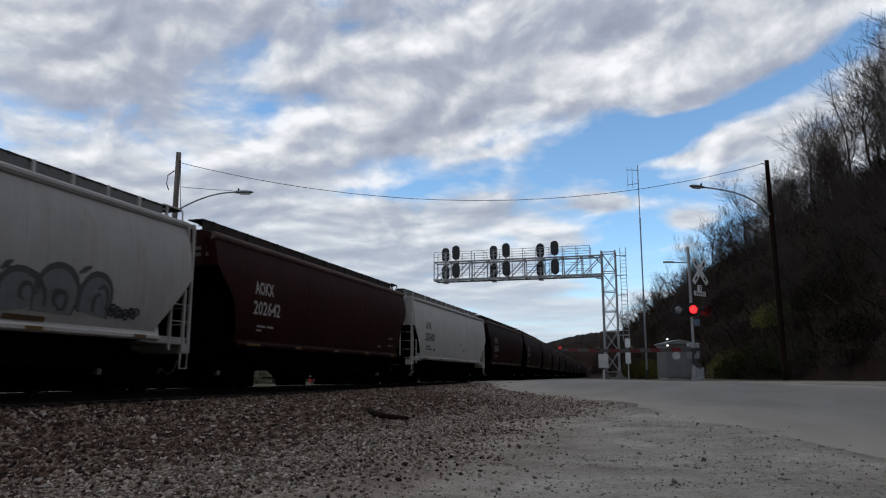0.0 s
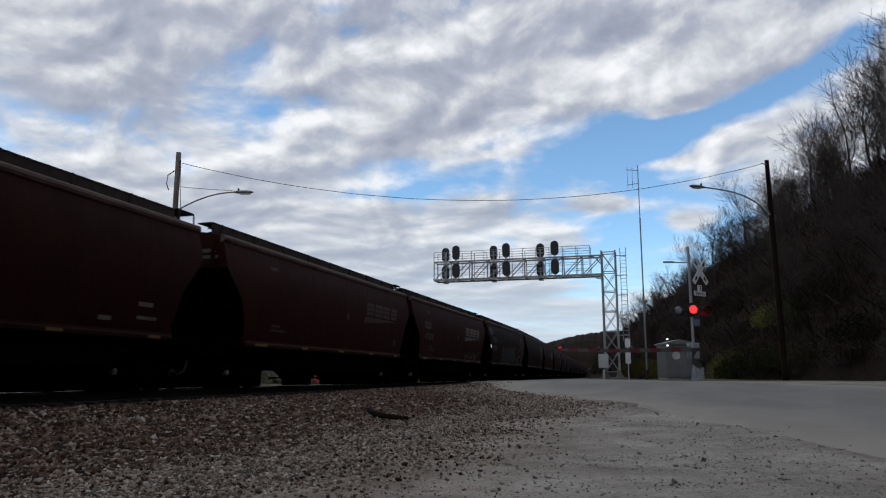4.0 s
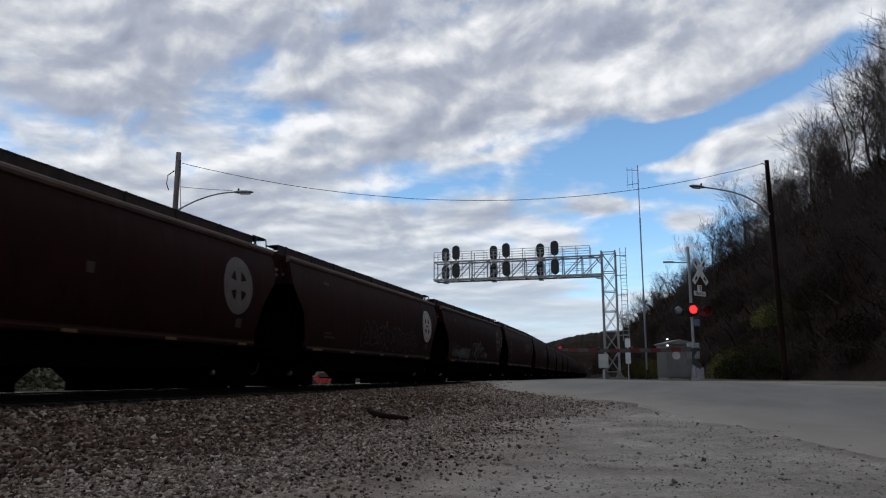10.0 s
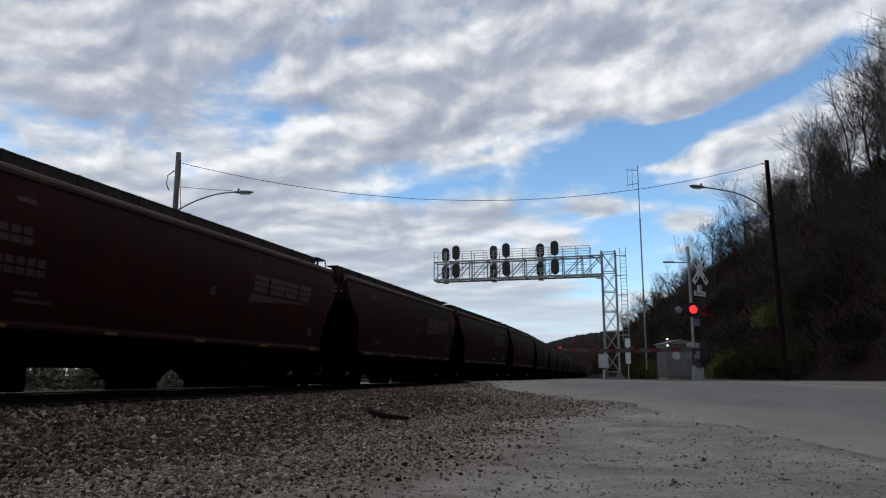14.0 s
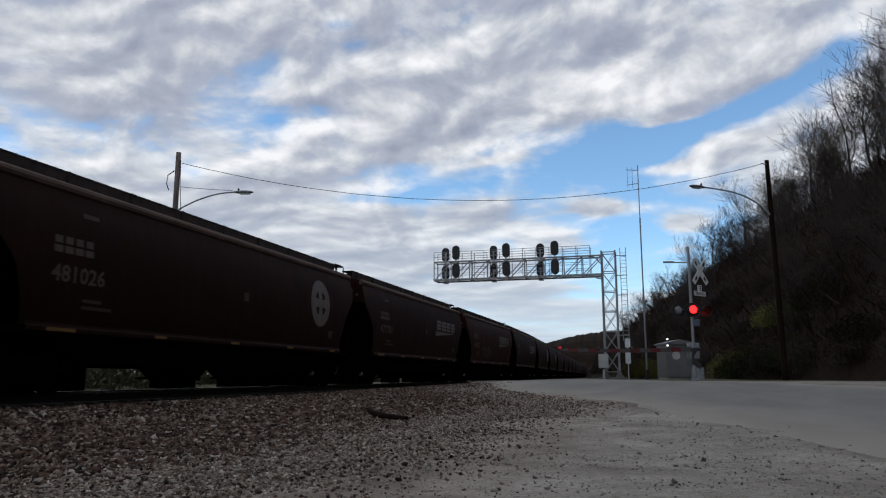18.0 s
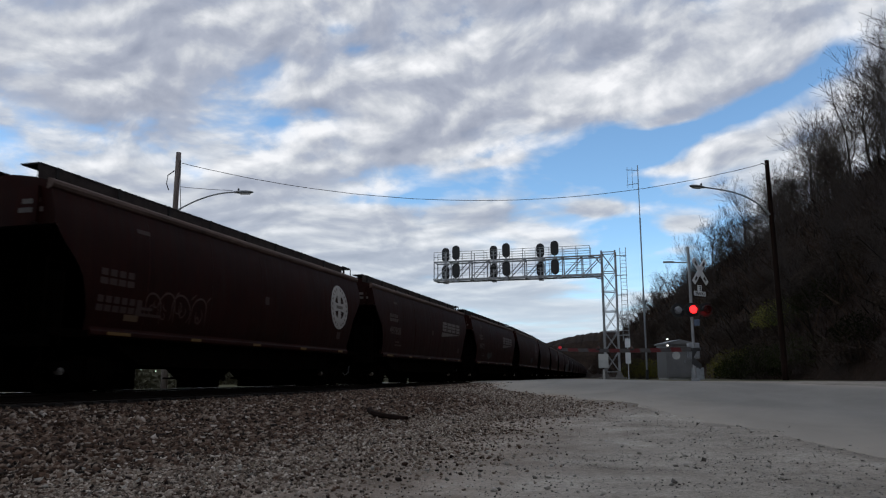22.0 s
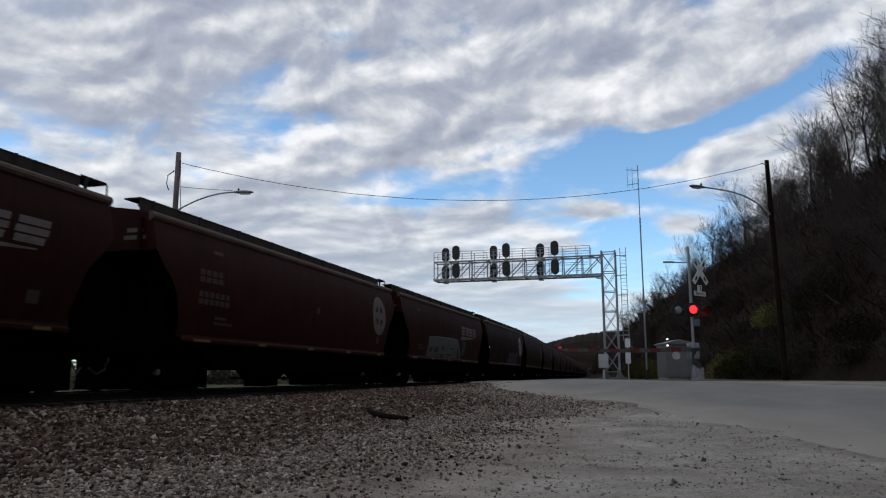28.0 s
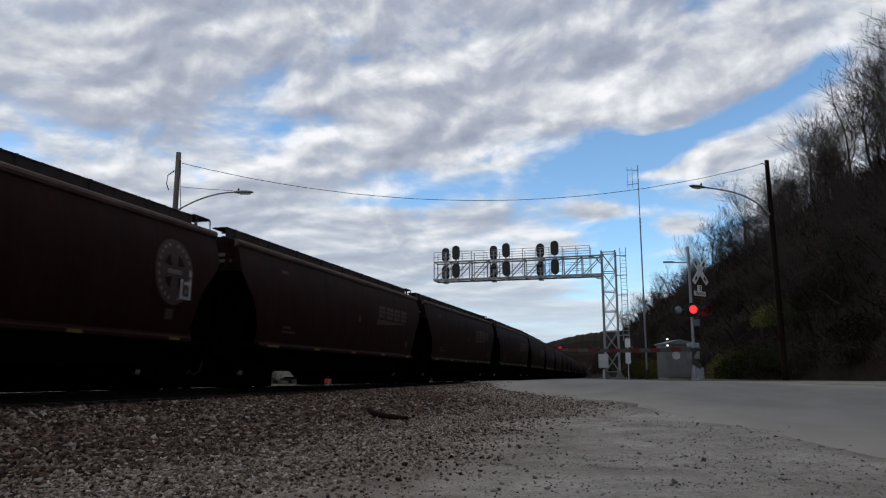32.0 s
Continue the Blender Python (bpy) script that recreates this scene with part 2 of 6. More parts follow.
def leaf_litter():
    n = Nodes("leaf_litter_on_slope")
    p = n.world_place()
    broad, fine = n.noise(p, 0.12, 6, 0.65, 0.5), n.noise(p, 2.6, 6, 0.7)
    col = n.ramp(n.math("ADD", n.math("MULTIPLY", broad, 0.5), n.math("MULTIPLY", fine, 0.5)),
                 (0.34, (0.010, 0.006, 0.0045)), (0.52, (0.025, 0.0155, 0.0105)), (0.68, (0.048, 0.030, 0.020)))
    n.color(col)
    n.gloss(0.95, 0, 0.1)
    n.bump(fine, 1.0, 0.3)
    return n.mat


M_GROUND, M_BALLAST, M_ASPHALT, M_LITTER = gravel_ground(), ballast_bed(), asphalt(), leaf_litter()
M_STONE = stone("ballast_stones", (0.0, (0.006, 0.004, 0.003)), (0.28, (0.044, 0.024, 0.015)), (0.60, (0.111, 0.066, 0.045)), (0.86, (0.205, 0.155, 0.120)), (0.96, (0.30, 0.25, 0.21)), (1.0, (0.48, 0.43, 0.38)))
M_CHIP = stone("fine_rock_chips", (0.0, (0.036, 0.029, 0.024)), (0.3, (0.156, 0.118, 0.091)), (0.7, (0.324, 0.266, 0.216)), (0.95, (0.456, 0.396, 0.336)), (1.0, (0.660, 0.600, 0.528)))
M_BRUSH = stone("brown_brush", (0.0, (0.006, 0.004, 0.003)), (0.5, (0.020, 0.011, 0.008)), (0.85, (0.038, 0.022, 0.015)), (1.0, (0.070, 0.045, 0.026)))
M_PEBBLE = stone("loose_lot_pebbles", (0.0, (0.045, 0.040, 0.035)), (0.12, (0.12, 0.11, 0.098)), (0.3, (0.23, 0.215, 0.19)), (0.8, (0.33, 0.31, 0.275)), (1.0, (0.50, 0.47, 0.43)))


def cloud_layer():
    """Broken stratocumulus in slanting rows: bright upper rims, grey undersides, blue gaps."""
    n = Nodes("broken_cloud_layer")
    vec = n.coords()

    def moved(v, x, y, turn, sx, sy):
        a = n.tree.nodes.new("ShaderNodeMapping")
        a.inputs["Location"].default_value = (x, y, 0)
        a.inputs["Rotation"].default_value = (0, 0, radians(turn))
        n.link(v, a.inputs["Vector"])
        return n.scaled(a.outputs[0], sx, sy, 1)

    def bump_at(v, cx, cy, rx, ry, turn):
        m = n.tree.nodes.new("ShaderNodeMapping")
        m.vector_type = "TEXTURE"
        m.inputs["Location"].default_value = (cx, cy, 0)
        m.inputs["Rotation"].default_value = (0, 0, radians(turn))
        m.inputs["Scale"].default_value = (rx, ry, 1000)
        n.link(v, m.inputs["Vector"])
        l = n.tree.nodes.new("ShaderNodeVectorMath")
        l.operation = "LENGTH"
        n.link(m.outputs[0], l.inputs[0])
        r2 = n.math("MULTIPLY", l.outputs["Value"], l.outputs["Value"])
        return n.math("POWER", 2.718, n.math("MULTIPLY", r2, -1.0))

    # bearing and log distance: cloud shapes shrink towards the horizon as real ones do
    split = n.tree.nodes.new("ShaderNodeSeparateXYZ")
    n.link(vec, split.inputs[0])
    x, y = split.outputs["X"], split.outputs["Y"]
    dist = n.math("SQRT", n.math("ADD", n.math("MULTIPLY", x, x), n.math("MULTIPLY", y, y)))
    joined = n.tree.nodes.new("ShaderNodeCombineXYZ")
    n.link(n.math("ARCTAN2", x, y), joined.inputs["X"])
    n.link(n.math("MULTIPLY", n.math("LOGARITHM", n.math("MAXIMUM", dist, 20.0), 2.718), 0.46), joined.inputs["Y"])
    polar = joined.outputs[0]

    def density(dx, dy):
        v = moved(polar, dx, dy, 14, 1.0, 1.0)
        rows = n.noise(n.scaled(v, 0.55, 1.15, 1), 5.6, 3, 0.5, 0.25)
        heaps = n.noise(n.scaled(v, 0.90, 1.0, 1), 8.5, 6, 0.53, 0.3)
        return n.math("MULTIPLY_ADD", rows, 0.52, n.math("MULTIPLY_ADD", heaps, 0.50, 0.015)), v

    d, v = density(0, 0)
    near, _ = density(-0.007, -0.024)
    puff = n.noise(v, 26.0, 4, 0.55, 0.2)
    cover = n.math("MULTIPLY_ADD", puff, 0.05, d)
    for cx, cy, rx, ry, turn, amount in GAPS:
        cover = n.math("MULTIPLY_ADD", bump_at(polar, cx, cy, rx, ry, turn), amount, cover)
    depth = cover
    for cx, cy, rx, ry, turn, amount in BANKS:
        cover = n.math("MULTIPLY_ADD", bump_at(polar, cx, cy, rx, ry, turn), amount, cover)
    veil = n.ramp(cover, (0.39, 0.0), (0.445, 0.42), (0.495, 0.90), (0.56, 1.0))
    relief = n.math("MULTIPLY_ADD", n.math("SUBTRACT", d, near), 4.8, n.math("MULTIPLY_ADD", puff, 0.26, 0.36))
    lit = n.math("ADD", relief, n.math("MULTIPLY", n.math("SUBTRACT", 0.55, depth), 1.3))
    shade = n.ramp(lit, (0.0, (0.310, 0.345, 0.440)), (0.38, (0.430, 0.465, 0.555)), (0.60, (0.600, 0.630, 0.685)), (0.95, (0.93, 0.94, 0.97)))
    r = n.math("DIVIDE", dist, 4600.0)
    haze = n.ramp(r, (0.09, 0.0), (0.40, 1.0))
    shade = n.mix(n.math("MULTIPLY", haze, 0.75), shade, (0.60, 0.71, 0.82))
    thick = n.math("MAXIMUM", veil, n.math("MULTIPLY", n.ramp(r, (0.17, 0.0), (0.55, 1.0)), 0.85))
    em = n.tree.nodes.new("ShaderNodeEmission")
    n.link(shade, em.inputs["Color"])
    em.inputs["Strength"].default_value = 0.82
    clear = n.tree.nodes.new("ShaderNodeBsdfTransparent")
    mixer = n.tree.nodes.new("ShaderNodeMixShader")
    n.link(thick, mixer.inputs[0])
    n.link(clear.outputs[0], mixer.inputs[1])
    n.link(em.outputs[0], mixer.inputs[2])
    n.tree.nodes.remove(n.bsdf)
    n.link(mixer.outputs[0], n.out.inputs["Surface"])
    n.mat.cycles.emission_sampling = "NONE"
    return n.mat


# blue gaps and thicker banks: bearing, log distance, radii, turn, amount
GAPS = [(-0.135, 2.876, 0.197, 0.095, -7, -0.185), (0.004, 2.799, 0.115, 0.044, -13, -0.15), (0.157, 2.758, 0.084, 0.026, -16, -0.18), (0.267, 2.7, 0.048, 0.027, -31, -0.2),
        (-0.009, 3.113, 0.088, 0.243, 8, -0.2), (-0.356, 2.936, 0.116, 0.032, -12, -0.16), (-0.79, 2.668, 0.247, 0.054, -18, 0.09), (-0.421, 2.686, 0.227, 0.041, -17, 0.04),
        (0.031, 2.641, 0.181, 0.047, -6, 0.07), (-0.624, 2.9, 0.025, 0.032, -9, -0.14), (-0.434, 2.589, 0.035, 0.016, -14, -0.13),
        (-0.842, 2.724, 0.033, 0.023, -16, -0.12), (-0.702, 2.783, 0.031, 0.024, -26, -0.12), (0.091, 3.15, 0.042, 0.156, 11, -0.2)]
BANKS = [(-0.054, 2.978, 0.046, 0.026, -2, 0.24), (0.056, 3.039, 0.036, 0.028, 10, 0.24), (0.128, 2.847, 0.071, 0.025, -15, 0.2), (0.052, 2.774, 0.06, 0.013, -8, 0.16),
         (-0.3, 2.815, 0.077, 0.021, -14, 0.2), (-0.419, 3.021, 0.12, 0.093, -2, 0.12), (-0.218, 3.017, 0.08, 0.05, 3, 0.16), (-0.181, 2.704, 0.184, 0.054, -13, 0.1),
         (0.068, 2.67, 0.133, 0.039, -7, 0.1), (0.045, 2.882, 0.044, 0.017, -2, 0.18), (-0.2, 2.839, 0.042, 0.013, -16, 0.12)]
M_CLOUD = cloud_layer()


# ---------------------------------------------------------------- mesh helpers
def part(name, bm, material, parent=None, label="", at=None, smooth=False):
    """Links a bmesh, or a ready mesh, as one object under a thing or a part."""
    if isinstance(bm, bmesh.types.BMesh):
        bmesh.ops.recalc_face_normals(bm, faces=bm.faces)
        me = bpy.data.meshes.new(name)
        bm.to_mesh(me)
        bm.free()
    else:
        me = bm
    if not me.materials:
        me.materials.append(material)
    if smooth:
        me.polygons.foreach_set("use_smooth", [True] * len(me.polygons))
    ob = new(name, me)
    if parent is not None:
        ob.parent = parent
    if at is not None:
        ob.matrix_basis = at
    if label:
        ob["label"] = label
    return ob


def raw(name, verts, faces, material=None):
    me = bpy.data.meshes.new(name)
    me.from_pydata([tuple(map(float, v)) for v in verts], [], faces)
    me.update()
    if material:
        me.materials.append(material)
    return me


def box(bm, x0, x1, y0, y1, z0, z1, bevel=0.0):
    vs = [bm.verts.new((x, y, z)) for x in (x0, x1) for y in (y0, y1) for z in (z0, z1)]
    fs = [bm.faces.new([vs[i] for i in q]) for q in ((0, 1, 3, 2), (4, 6, 7, 5), (0, 4, 5, 1), (2, 3, 7, 6), (0, 2, 6, 4), (1, 5, 7, 3))]
    if bevel:
        bmesh.ops.bevel(bm, geom=list({e for f in fs for e in f.edges}), offset=bevel, segments=2, affect="EDGES", profile=0.6)
    return bm


def tube(bm, a, b, r0, r1=None, n=8, caps=True):
    a, b = Vector(a), Vector(b)
    r1 = r0 if r1 is None else r1
    w = (b - a).normalized()
    u = w.orthogonal().normalized()
    v = w.cross(u)
    ring = []
    for c, r in ((a, r0), (b, r1)):
        ring.append([bm.verts.new(c + u * (r * math.cos(2 * math.pi * k / n)) + v * (r * math.sin(2 * math.pi * k / n))) for k in range(n)])
    for k in range(n):
        bm.faces.new((ring[0][k], ring[0][(k + 1) % n], ring[1][(k + 1) % n], ring[1][k]))
    if caps:
        bm.faces.new(ring[0][::-1])
        bm.faces.new(ring[1])
    return bm


def pipe(bm, points, r, n=6):
    """A bent tube through the points."""
    points = [Vector(p) for p in points]
    rings = []
    for i, p in enumerate(points):
        w = (points[min(i + 1, len(points) - 1)] - points[max(i - 1, 0)]).normalized()
        up = Vector((0, 0, 1)) if abs(w.z) < 0.9 else Vector((0, 1, 0))
        u = w.cross(up).normalized()
        v = u.cross(w)
        rings.append([bm.verts.new(p + u * (r * math.cos(2 * math.pi * k / n)) + v * (r * math.sin(2 * math.pi * k / n))) for k in range(n)])
    for a, b in zip(rings, rings[1:]):
        for k in range(n):
            bm.faces.new((a[k], a[(k + 1) % n], b[(k + 1) % n], b[k]))
    bm.faces.new(rings[0][::-1])
    bm.faces.new(rings[-1])
    return bm


def prism(bm, outline, axis, lo, hi):
    """A flat outline pushed along an axis ('x', 'y' or 'z') from lo to hi."""
    def at(p, d):
        return {"x": (d, p[0], p[1]), "y": (p[0], d, p[1]), "z": (p[0], p[1], d)}[axis]
    a, b = [bm.verts.new(at(p, lo)) for p in outline], [bm.verts.new(at(p, hi)) for p in outline]
    n = len(outline)
    for k in range(n):
        bm.faces.new((a[k], a[(k + 1) % n], b[(k + 1) % n], b[k]))
    bm.faces.new(a[::-1])
    bm.faces.new(b)
    return bm


def mesh():
    return bmesh.new()


def thing(name, label, category, group="", at=None):
    ob = tagged(new(name), label, category, group)
    if at is not None:
        ob.matrix_basis = at
    return ob


def smooth_step(a, b, x):
    k = min(max((x - a) / (b - a), 0.0), 1.0)
    return k * k * (3 - 2 * k)


# ---------------------------------------------------------------- line of the track
RAIL_TOP = 0.44
TRACK_X = -12.9


def heading(s):
    """Turn of the line to the left, radians, s metres along it."""
    return 0.064 * smooth_step(42, 92, s) + 0.020 * smooth_step(140, 420, s)


STEP = 2.0
LINE = {}
_x, _y = TRACK_X, -40.0
for _k in range(-20, 620):
    LINE[_k] = (_x, _y)
    _h = heading((_k + 0.5) * STEP)
    _x, _y = _x - STEP * math.sin(_h), _y + STEP * math.cos(_h)


def on_line(s):
    """x, y and turn of the track's middle line at s metres."""
    if s < 0:
        return TRACK_X, s, 0.0
    k = math.floor(s / STEP)
    (x0, y0), (x1, y1) = LINE[k], LINE[k + 1]
    f = s / STEP - k
    return x0 + (x1 - x0) * f, y0 + (y1 - y0) * f, heading(s)


# ---------------------------------------------------------------- ground
def foot(y):
    """x at which the wooded slope begins."""
    if y < 35:
        return 8.5 - 0.03 * (y - 35)
    if y < 90:
        return 8.5 - 0.14 * (y - 35)
    return 0.8 - 0.19 * (y - 90) if y < 160 else -12.5 - 0.10 * (y - 160)


def ground_z(x, y):
    z = 0.60 * smooth_step(7, 27, y + 0.25 * min(x, 10))
    z *= 1 - smooth_step(-4, -16, x) * (1 if y < 60 else 0.6)
    return z - 0.25 * smooth_step(-17, -22, x)


def spaced(lo, hi, near, grow):
    out, step, v = [], near, 0.0
    while v < hi:
        out.append(v)
        v += step
        step *= grow
    neg, step, v = [], near, 0.0
    while v > lo:
        v -= step
        step *= grow
        neg.append(v)
    return neg[::-1] + out


def sheet(name, xs, ys, z_of, material):
    verts = [(x, y, z_of(x, y)) for y in ys for x in xs]
    w = len(xs)
    faces = [(j * w + i, j * w + i + 1, (j + 1) * w + i + 1, (j + 1) * w + i) for j in range(len(ys) - 1) for i in range(w - 1)]
    me = raw(name, verts, faces, material)
    me.polygons.foreach_set("use_smooth", [True] * len(me.polygons))
    return new(name, me)


def rough_ground(x, y):
    d = math.hypot(x, y)
    k = 1 if d < 40 else 0.3
    return ground_z(x, y) + k * (0.035 * noise.noise((x * 0.5, y * 0.5, 0)) + 0.012 * noise.noise((x * 2.1, y * 2.1, 3)))


tagged(sheet("ground", spaced(-3600, 3600, 0.4, 1.045), spaced(-3600, 3600, 0.4, 1.045), rough_ground, M_GROUND),
       "packed grey gravel lot and dull grass field", "ground", kind="structure")

# the road comes up from the lot and swings across the track
ROAD_MID = [(8.2, -40), (7.8, -10), (7.1, 4), (5.0, 12.6), (3.1, 17.4), (1.1, 20.6), (-1.3, 24.6), (-4.6, 36.0), (-7.4, 47), (-13.0, 60), (-22, 72), (-40, 88)]
ROAD_HALF = [4.5, 4.5, 4.6, 4.7, 4.7, 4.7, 4.6, 4.4, 4.2, 4.0, 4.0, 4.0]


def curve_through(points, n):
    """Points on a smooth curve through the given ones."""
    out = []
    for i in range(len(points) - 1):
        p = [Vector((*points[min(max(i + k, 0), len(points) - 1)], 0)) for k in (-1, 0, 1, 2)]
        for j in range(n):
            t = j / n
            out.append(0.5 * ((2 * p[1]) + (p[2] - p[0]) * t + (2 * p[0] - 5 * p[1] + 4 * p[2] - p[3]) * t * t + (3 * p[1] - p[0] - 3 * p[2] + p[3]) * t ** 3))
    out.append(Vector((*points[-1], 0)))
    return out


def road_z(x, y):
    z = ground_z(x, y) + 0.035
    over = smooth_step(-7.5, -11.0, x) * (1 - smooth_step(-15, -19, x))
    return z + (RAIL_TOP - 0.006 - z) * over


def make_road():
    mid = curve_through(ROAD_MID, 10)
    verts, faces, verge, cols = [], [], [], 15
    for i, p in enumerate(mid):
        t = (mid[min(i + 1, len(mid) - 1)] - mid[max(i - 1, 0)]).normalized()
        side = Vector((t.y, -t.x, 0))
        half = ROAD_HALF[min(i // 10, len(ROAD_HALF) - 1)] + 0.5 * noise.noise((i * 0.35, 0, 9)) + 0.25 * noise.noise((i * 1.3, 0, 5))
        for j in range(cols):
            k = -1 + 2 * j / (cols - 1)
            q = p + side * half * k
            z = road_z(q.x, q.y) + 0.02 * (1 - k * k) - 0.055 * abs(k) ** 4
            if j in (0, cols - 1):
                q = q + side * 0.25 * k
                z -= 0.22
            verts.append((q.x, q.y, z))
            verge.append(abs(k))
    for i in range(len(mid) - 1):
        for j in range(cols - 1):
            a = i * cols + j
            faces.append((a, a + 1, a + cols + 1, a + cols))
    me = raw("road", verts, faces, M_ASPHALT)
    me.attributes.new("verge", "FLOAT", "POINT").data.foreach_set("value", verge)
    me.polygons.foreach_set("use_smooth", [True] * len(me.polygons))
    tagged(new("road", me), "worn grey asphalt road leading over the crossing", "road", kind="structure")


make_road()


# ballast bed under the track, shoulder sloping to the lot
def ballast_profile(u):
    """Height of the bed at u metres right of the middle line."""
    top = RAIL_TOP - 0.17
    if u > 0:
        return top - 0.01 - 0.11 * smooth_step(0.8, 1.4, u) - (top - 0.05) * smooth_step(1.9, 6.4, u)
    return top - (top + 0.35) * smooth_step(1.8, 4.0, -u)


def make_ballast():
    us = [-4.4 + 0.3 * k for k in range(15)] + [0.1 + 0.25 * k for k in range(30)]
    ss = [-60 + 1.0 * k for k in range(190)] + [130 + 8.0 * k for k in range(90)]
    verts, faces = [], []
    for s in ss:
        x, y, h = on_line(s)
        for u in us:
            px, py = x + u * math.cos(h), y + u * math.sin(h)
            z = ballast_profile(u)
            if u > 1.5:
                z += 0.04 * noise.noise((px * 1.3, py * 1.3, 5)) + 0.02 * noise.noise((px * 4, py * 4, 6))
            z -= 0.10 * smooth_step(48, 52, s) * (1 - smooth_step(64, 68, s)) if abs(u) < 4 else 0
            verts.append((px, py, z))
    w = len(us)
    for j in range(len(ss) - 1):
        for i in range(w - 1):
            faces.append((j * w + i, j * w + i + 1, (j + 1) * w + i + 1, (j + 1) * w + i))
    me = raw("ballast_bed", verts, faces, M_BALLAST)
    me.polygons.foreach_set("use_smooth", [True] * len(me.polygons))
    tagged(new("ballast_bed", me), "grey brown crushed rock ballast bed along the track", "ballast", kind="structure")


make_ballast()

RAIL_SECTION = [(-0.07, 0), (0.07, 0), (0.07, 0.018), (0.012, 0.035), (0.012, 0.125), (0.036, 0.14), (0.036, 0.165), (0.026, 0.172),
                (-0.026, 0.172), (-0.036, 0.165), (-0.036, 0.14), (-0.012, 0.125), (-0.012, 0.035), (-0.07, 0.018)]


def make_track():
    track = tagged(new("track"), "single railway track of two steel rails on timber sleepers", "railway track", kind="structure")
    ss = [-60 + 4.0 * k for k in range(120)] + [420 + 12.0 * k for k in range(40)]
    for side in (-0.755, 0.755):
        bm = mesh()
        rings = []
        for s in ss:
            x, y, h = on_line(s)
            rings.append([bm.verts.new((x + (side + u) * math.cos(h), y + (side + u) * math.sin(h), RAIL_TOP - 0.172 + v)) for u, v in RAIL_SECTION])
        n = len(RAIL_SECTION)
        for a, b in zip(rings, rings[1:]):
            for k in range(n):
                f = bm.faces.new((a[k], a[(k + 1) % n], b[(k + 1) % n], b[k]))
                f.material_index = 1 if k == 7 else 0
        ob = part("rail", bm, M_RAIL, track)
        ob.data.materials.append(M_RAILTOP)
    bm = mesh()
    box(bm, -1.3, 1.3, -0.115, 0.115, -0.17, 0.0, 0.012)
    tie = bpy.data.meshes.new("tie")
    bm.to_mesh(tie)
    bm.free()
    tie.materials.append(M_TIE)
    for k in range(130):
        x, y, h = on_line(-4 + 0.53 * k)
        part("tie", tie, M_TIE, track, at=Matrix.Translation((x, y, RAIL_TOP - 0.172 - 0.004)) @ Matrix.Rotation(h, 4, "Z"))


make_track()


# ---------------------------------------------------------------- wooded slope and far ridge
def slope_z(d, y):
    """Height of the hillside d metres behind its foot."""
    top = 34 - 14 * min(max((y - 90) / 110, 0), 1)
    k = d * 1.22
    z = top * (1 - math.exp(-k / top * 1.25)) if d > 0 else 0.02 * d
    return z + 0.55 + (0.9 * noise.noise((d * 0.10, y * 0.10, 2)) + 0.3 * noise.noise((d * 0.4, y * 0.4, 7))) * smooth_step(0, 6, d)


def make_hill():
    ds = [-1.5, 0, 0.8, 1.6] + [2.4 + 1.3 * k for k in range(45)] + [62 + 12 * k for k in range(12)]
    # y below 18 is out of view, added to shade the train's side
    ys = [-220 + 14 * k for k in range(17)] + [18 + 2.0 * k for k in range(75)] + [170 + 14 * k for k in range(26)]
    verts = [(foot(y) + d, y, slope_z(d, y) - (0.5 if d < 0 else 0)) for y in ys for d in ds]
    w = len(ds)
    faces = [(j * w + i, j * w + i + 1, (j + 1) * w + i + 1, (j + 1) * w + i) for j in range(len(ys) - 1) for i in range(w - 1)]
    me = raw("hillside", verts, faces, M_LITTER)
    me.polygons.foreach_set("use_smooth", [True] * len(me.polygons))
    tagged(new("hillside", me), "steep hillside covered in brown leaf litter", "hillside", kind="structure")


make_hill()


def make_ridge():
    """Far wooded ridge across the end of the valley."""
    verts, faces = [], []
    n = 260
    for i in range(n + 1):
        a = i / n
        x, y = -190 + 330 * a, 600 - 40 * a
        h = 36 * smooth_step(0.0, 0.42, a) + 14 * smooth_step(0.3, 1.0, a) + 2.5 * noise.noise((a * 7, 0, 1)) + 1.6 * noise.noise((a * 90, 0, 4)) + 1.2 * noise.noise((a * 260, 0, 8))
        for dy, k in ((0, 0.0), (14, 0.45), (30, 0.78), (50, 0.97), (60, 1.0), (120, 0.9)):
            verts.append((x, y + dy, 0.3 + h * k + (0.9 * noise.noise((i * 0.9, dy, 5)) if dy else -1)))
    for i in range(n):
        for j in range(5):
            a = i * 6 + j
            faces.append((a, a + 6, a + 7, a + 1))
    me = raw("backdrop_ridge", verts, faces, M_LITTER)
    tagged(new("backdrop_ridge", me), "far brown wooded ridge across the valley", "ridge", kind="structure")


make_ridge()

# ---------------------------------------------------------------- cloud layer
bm = mesh()
bmesh.ops.create_grid(bm, x_segments=8, y_segments=8, size=4600)
clouds = part("sky_clouds", bm, M_CLOUD)
clouds.location = (0, 0, 150)
tagged(clouds, "broken grey and white cloud layer with blue gaps", "clouds", kind="structure")


# ---------------------------------------------------------------- covered hopper cars
SPEED = 17.0
SECTION = [(1.18, 1.40), (1.30, 1.43), (1.50, 1.49), (1.85, 1.555), (2.30, 1.60), (2.75, 1.61), (3.20, 1.585), (3.60, 1.53), (3.95, 1.45), (4.12, 1.39)]


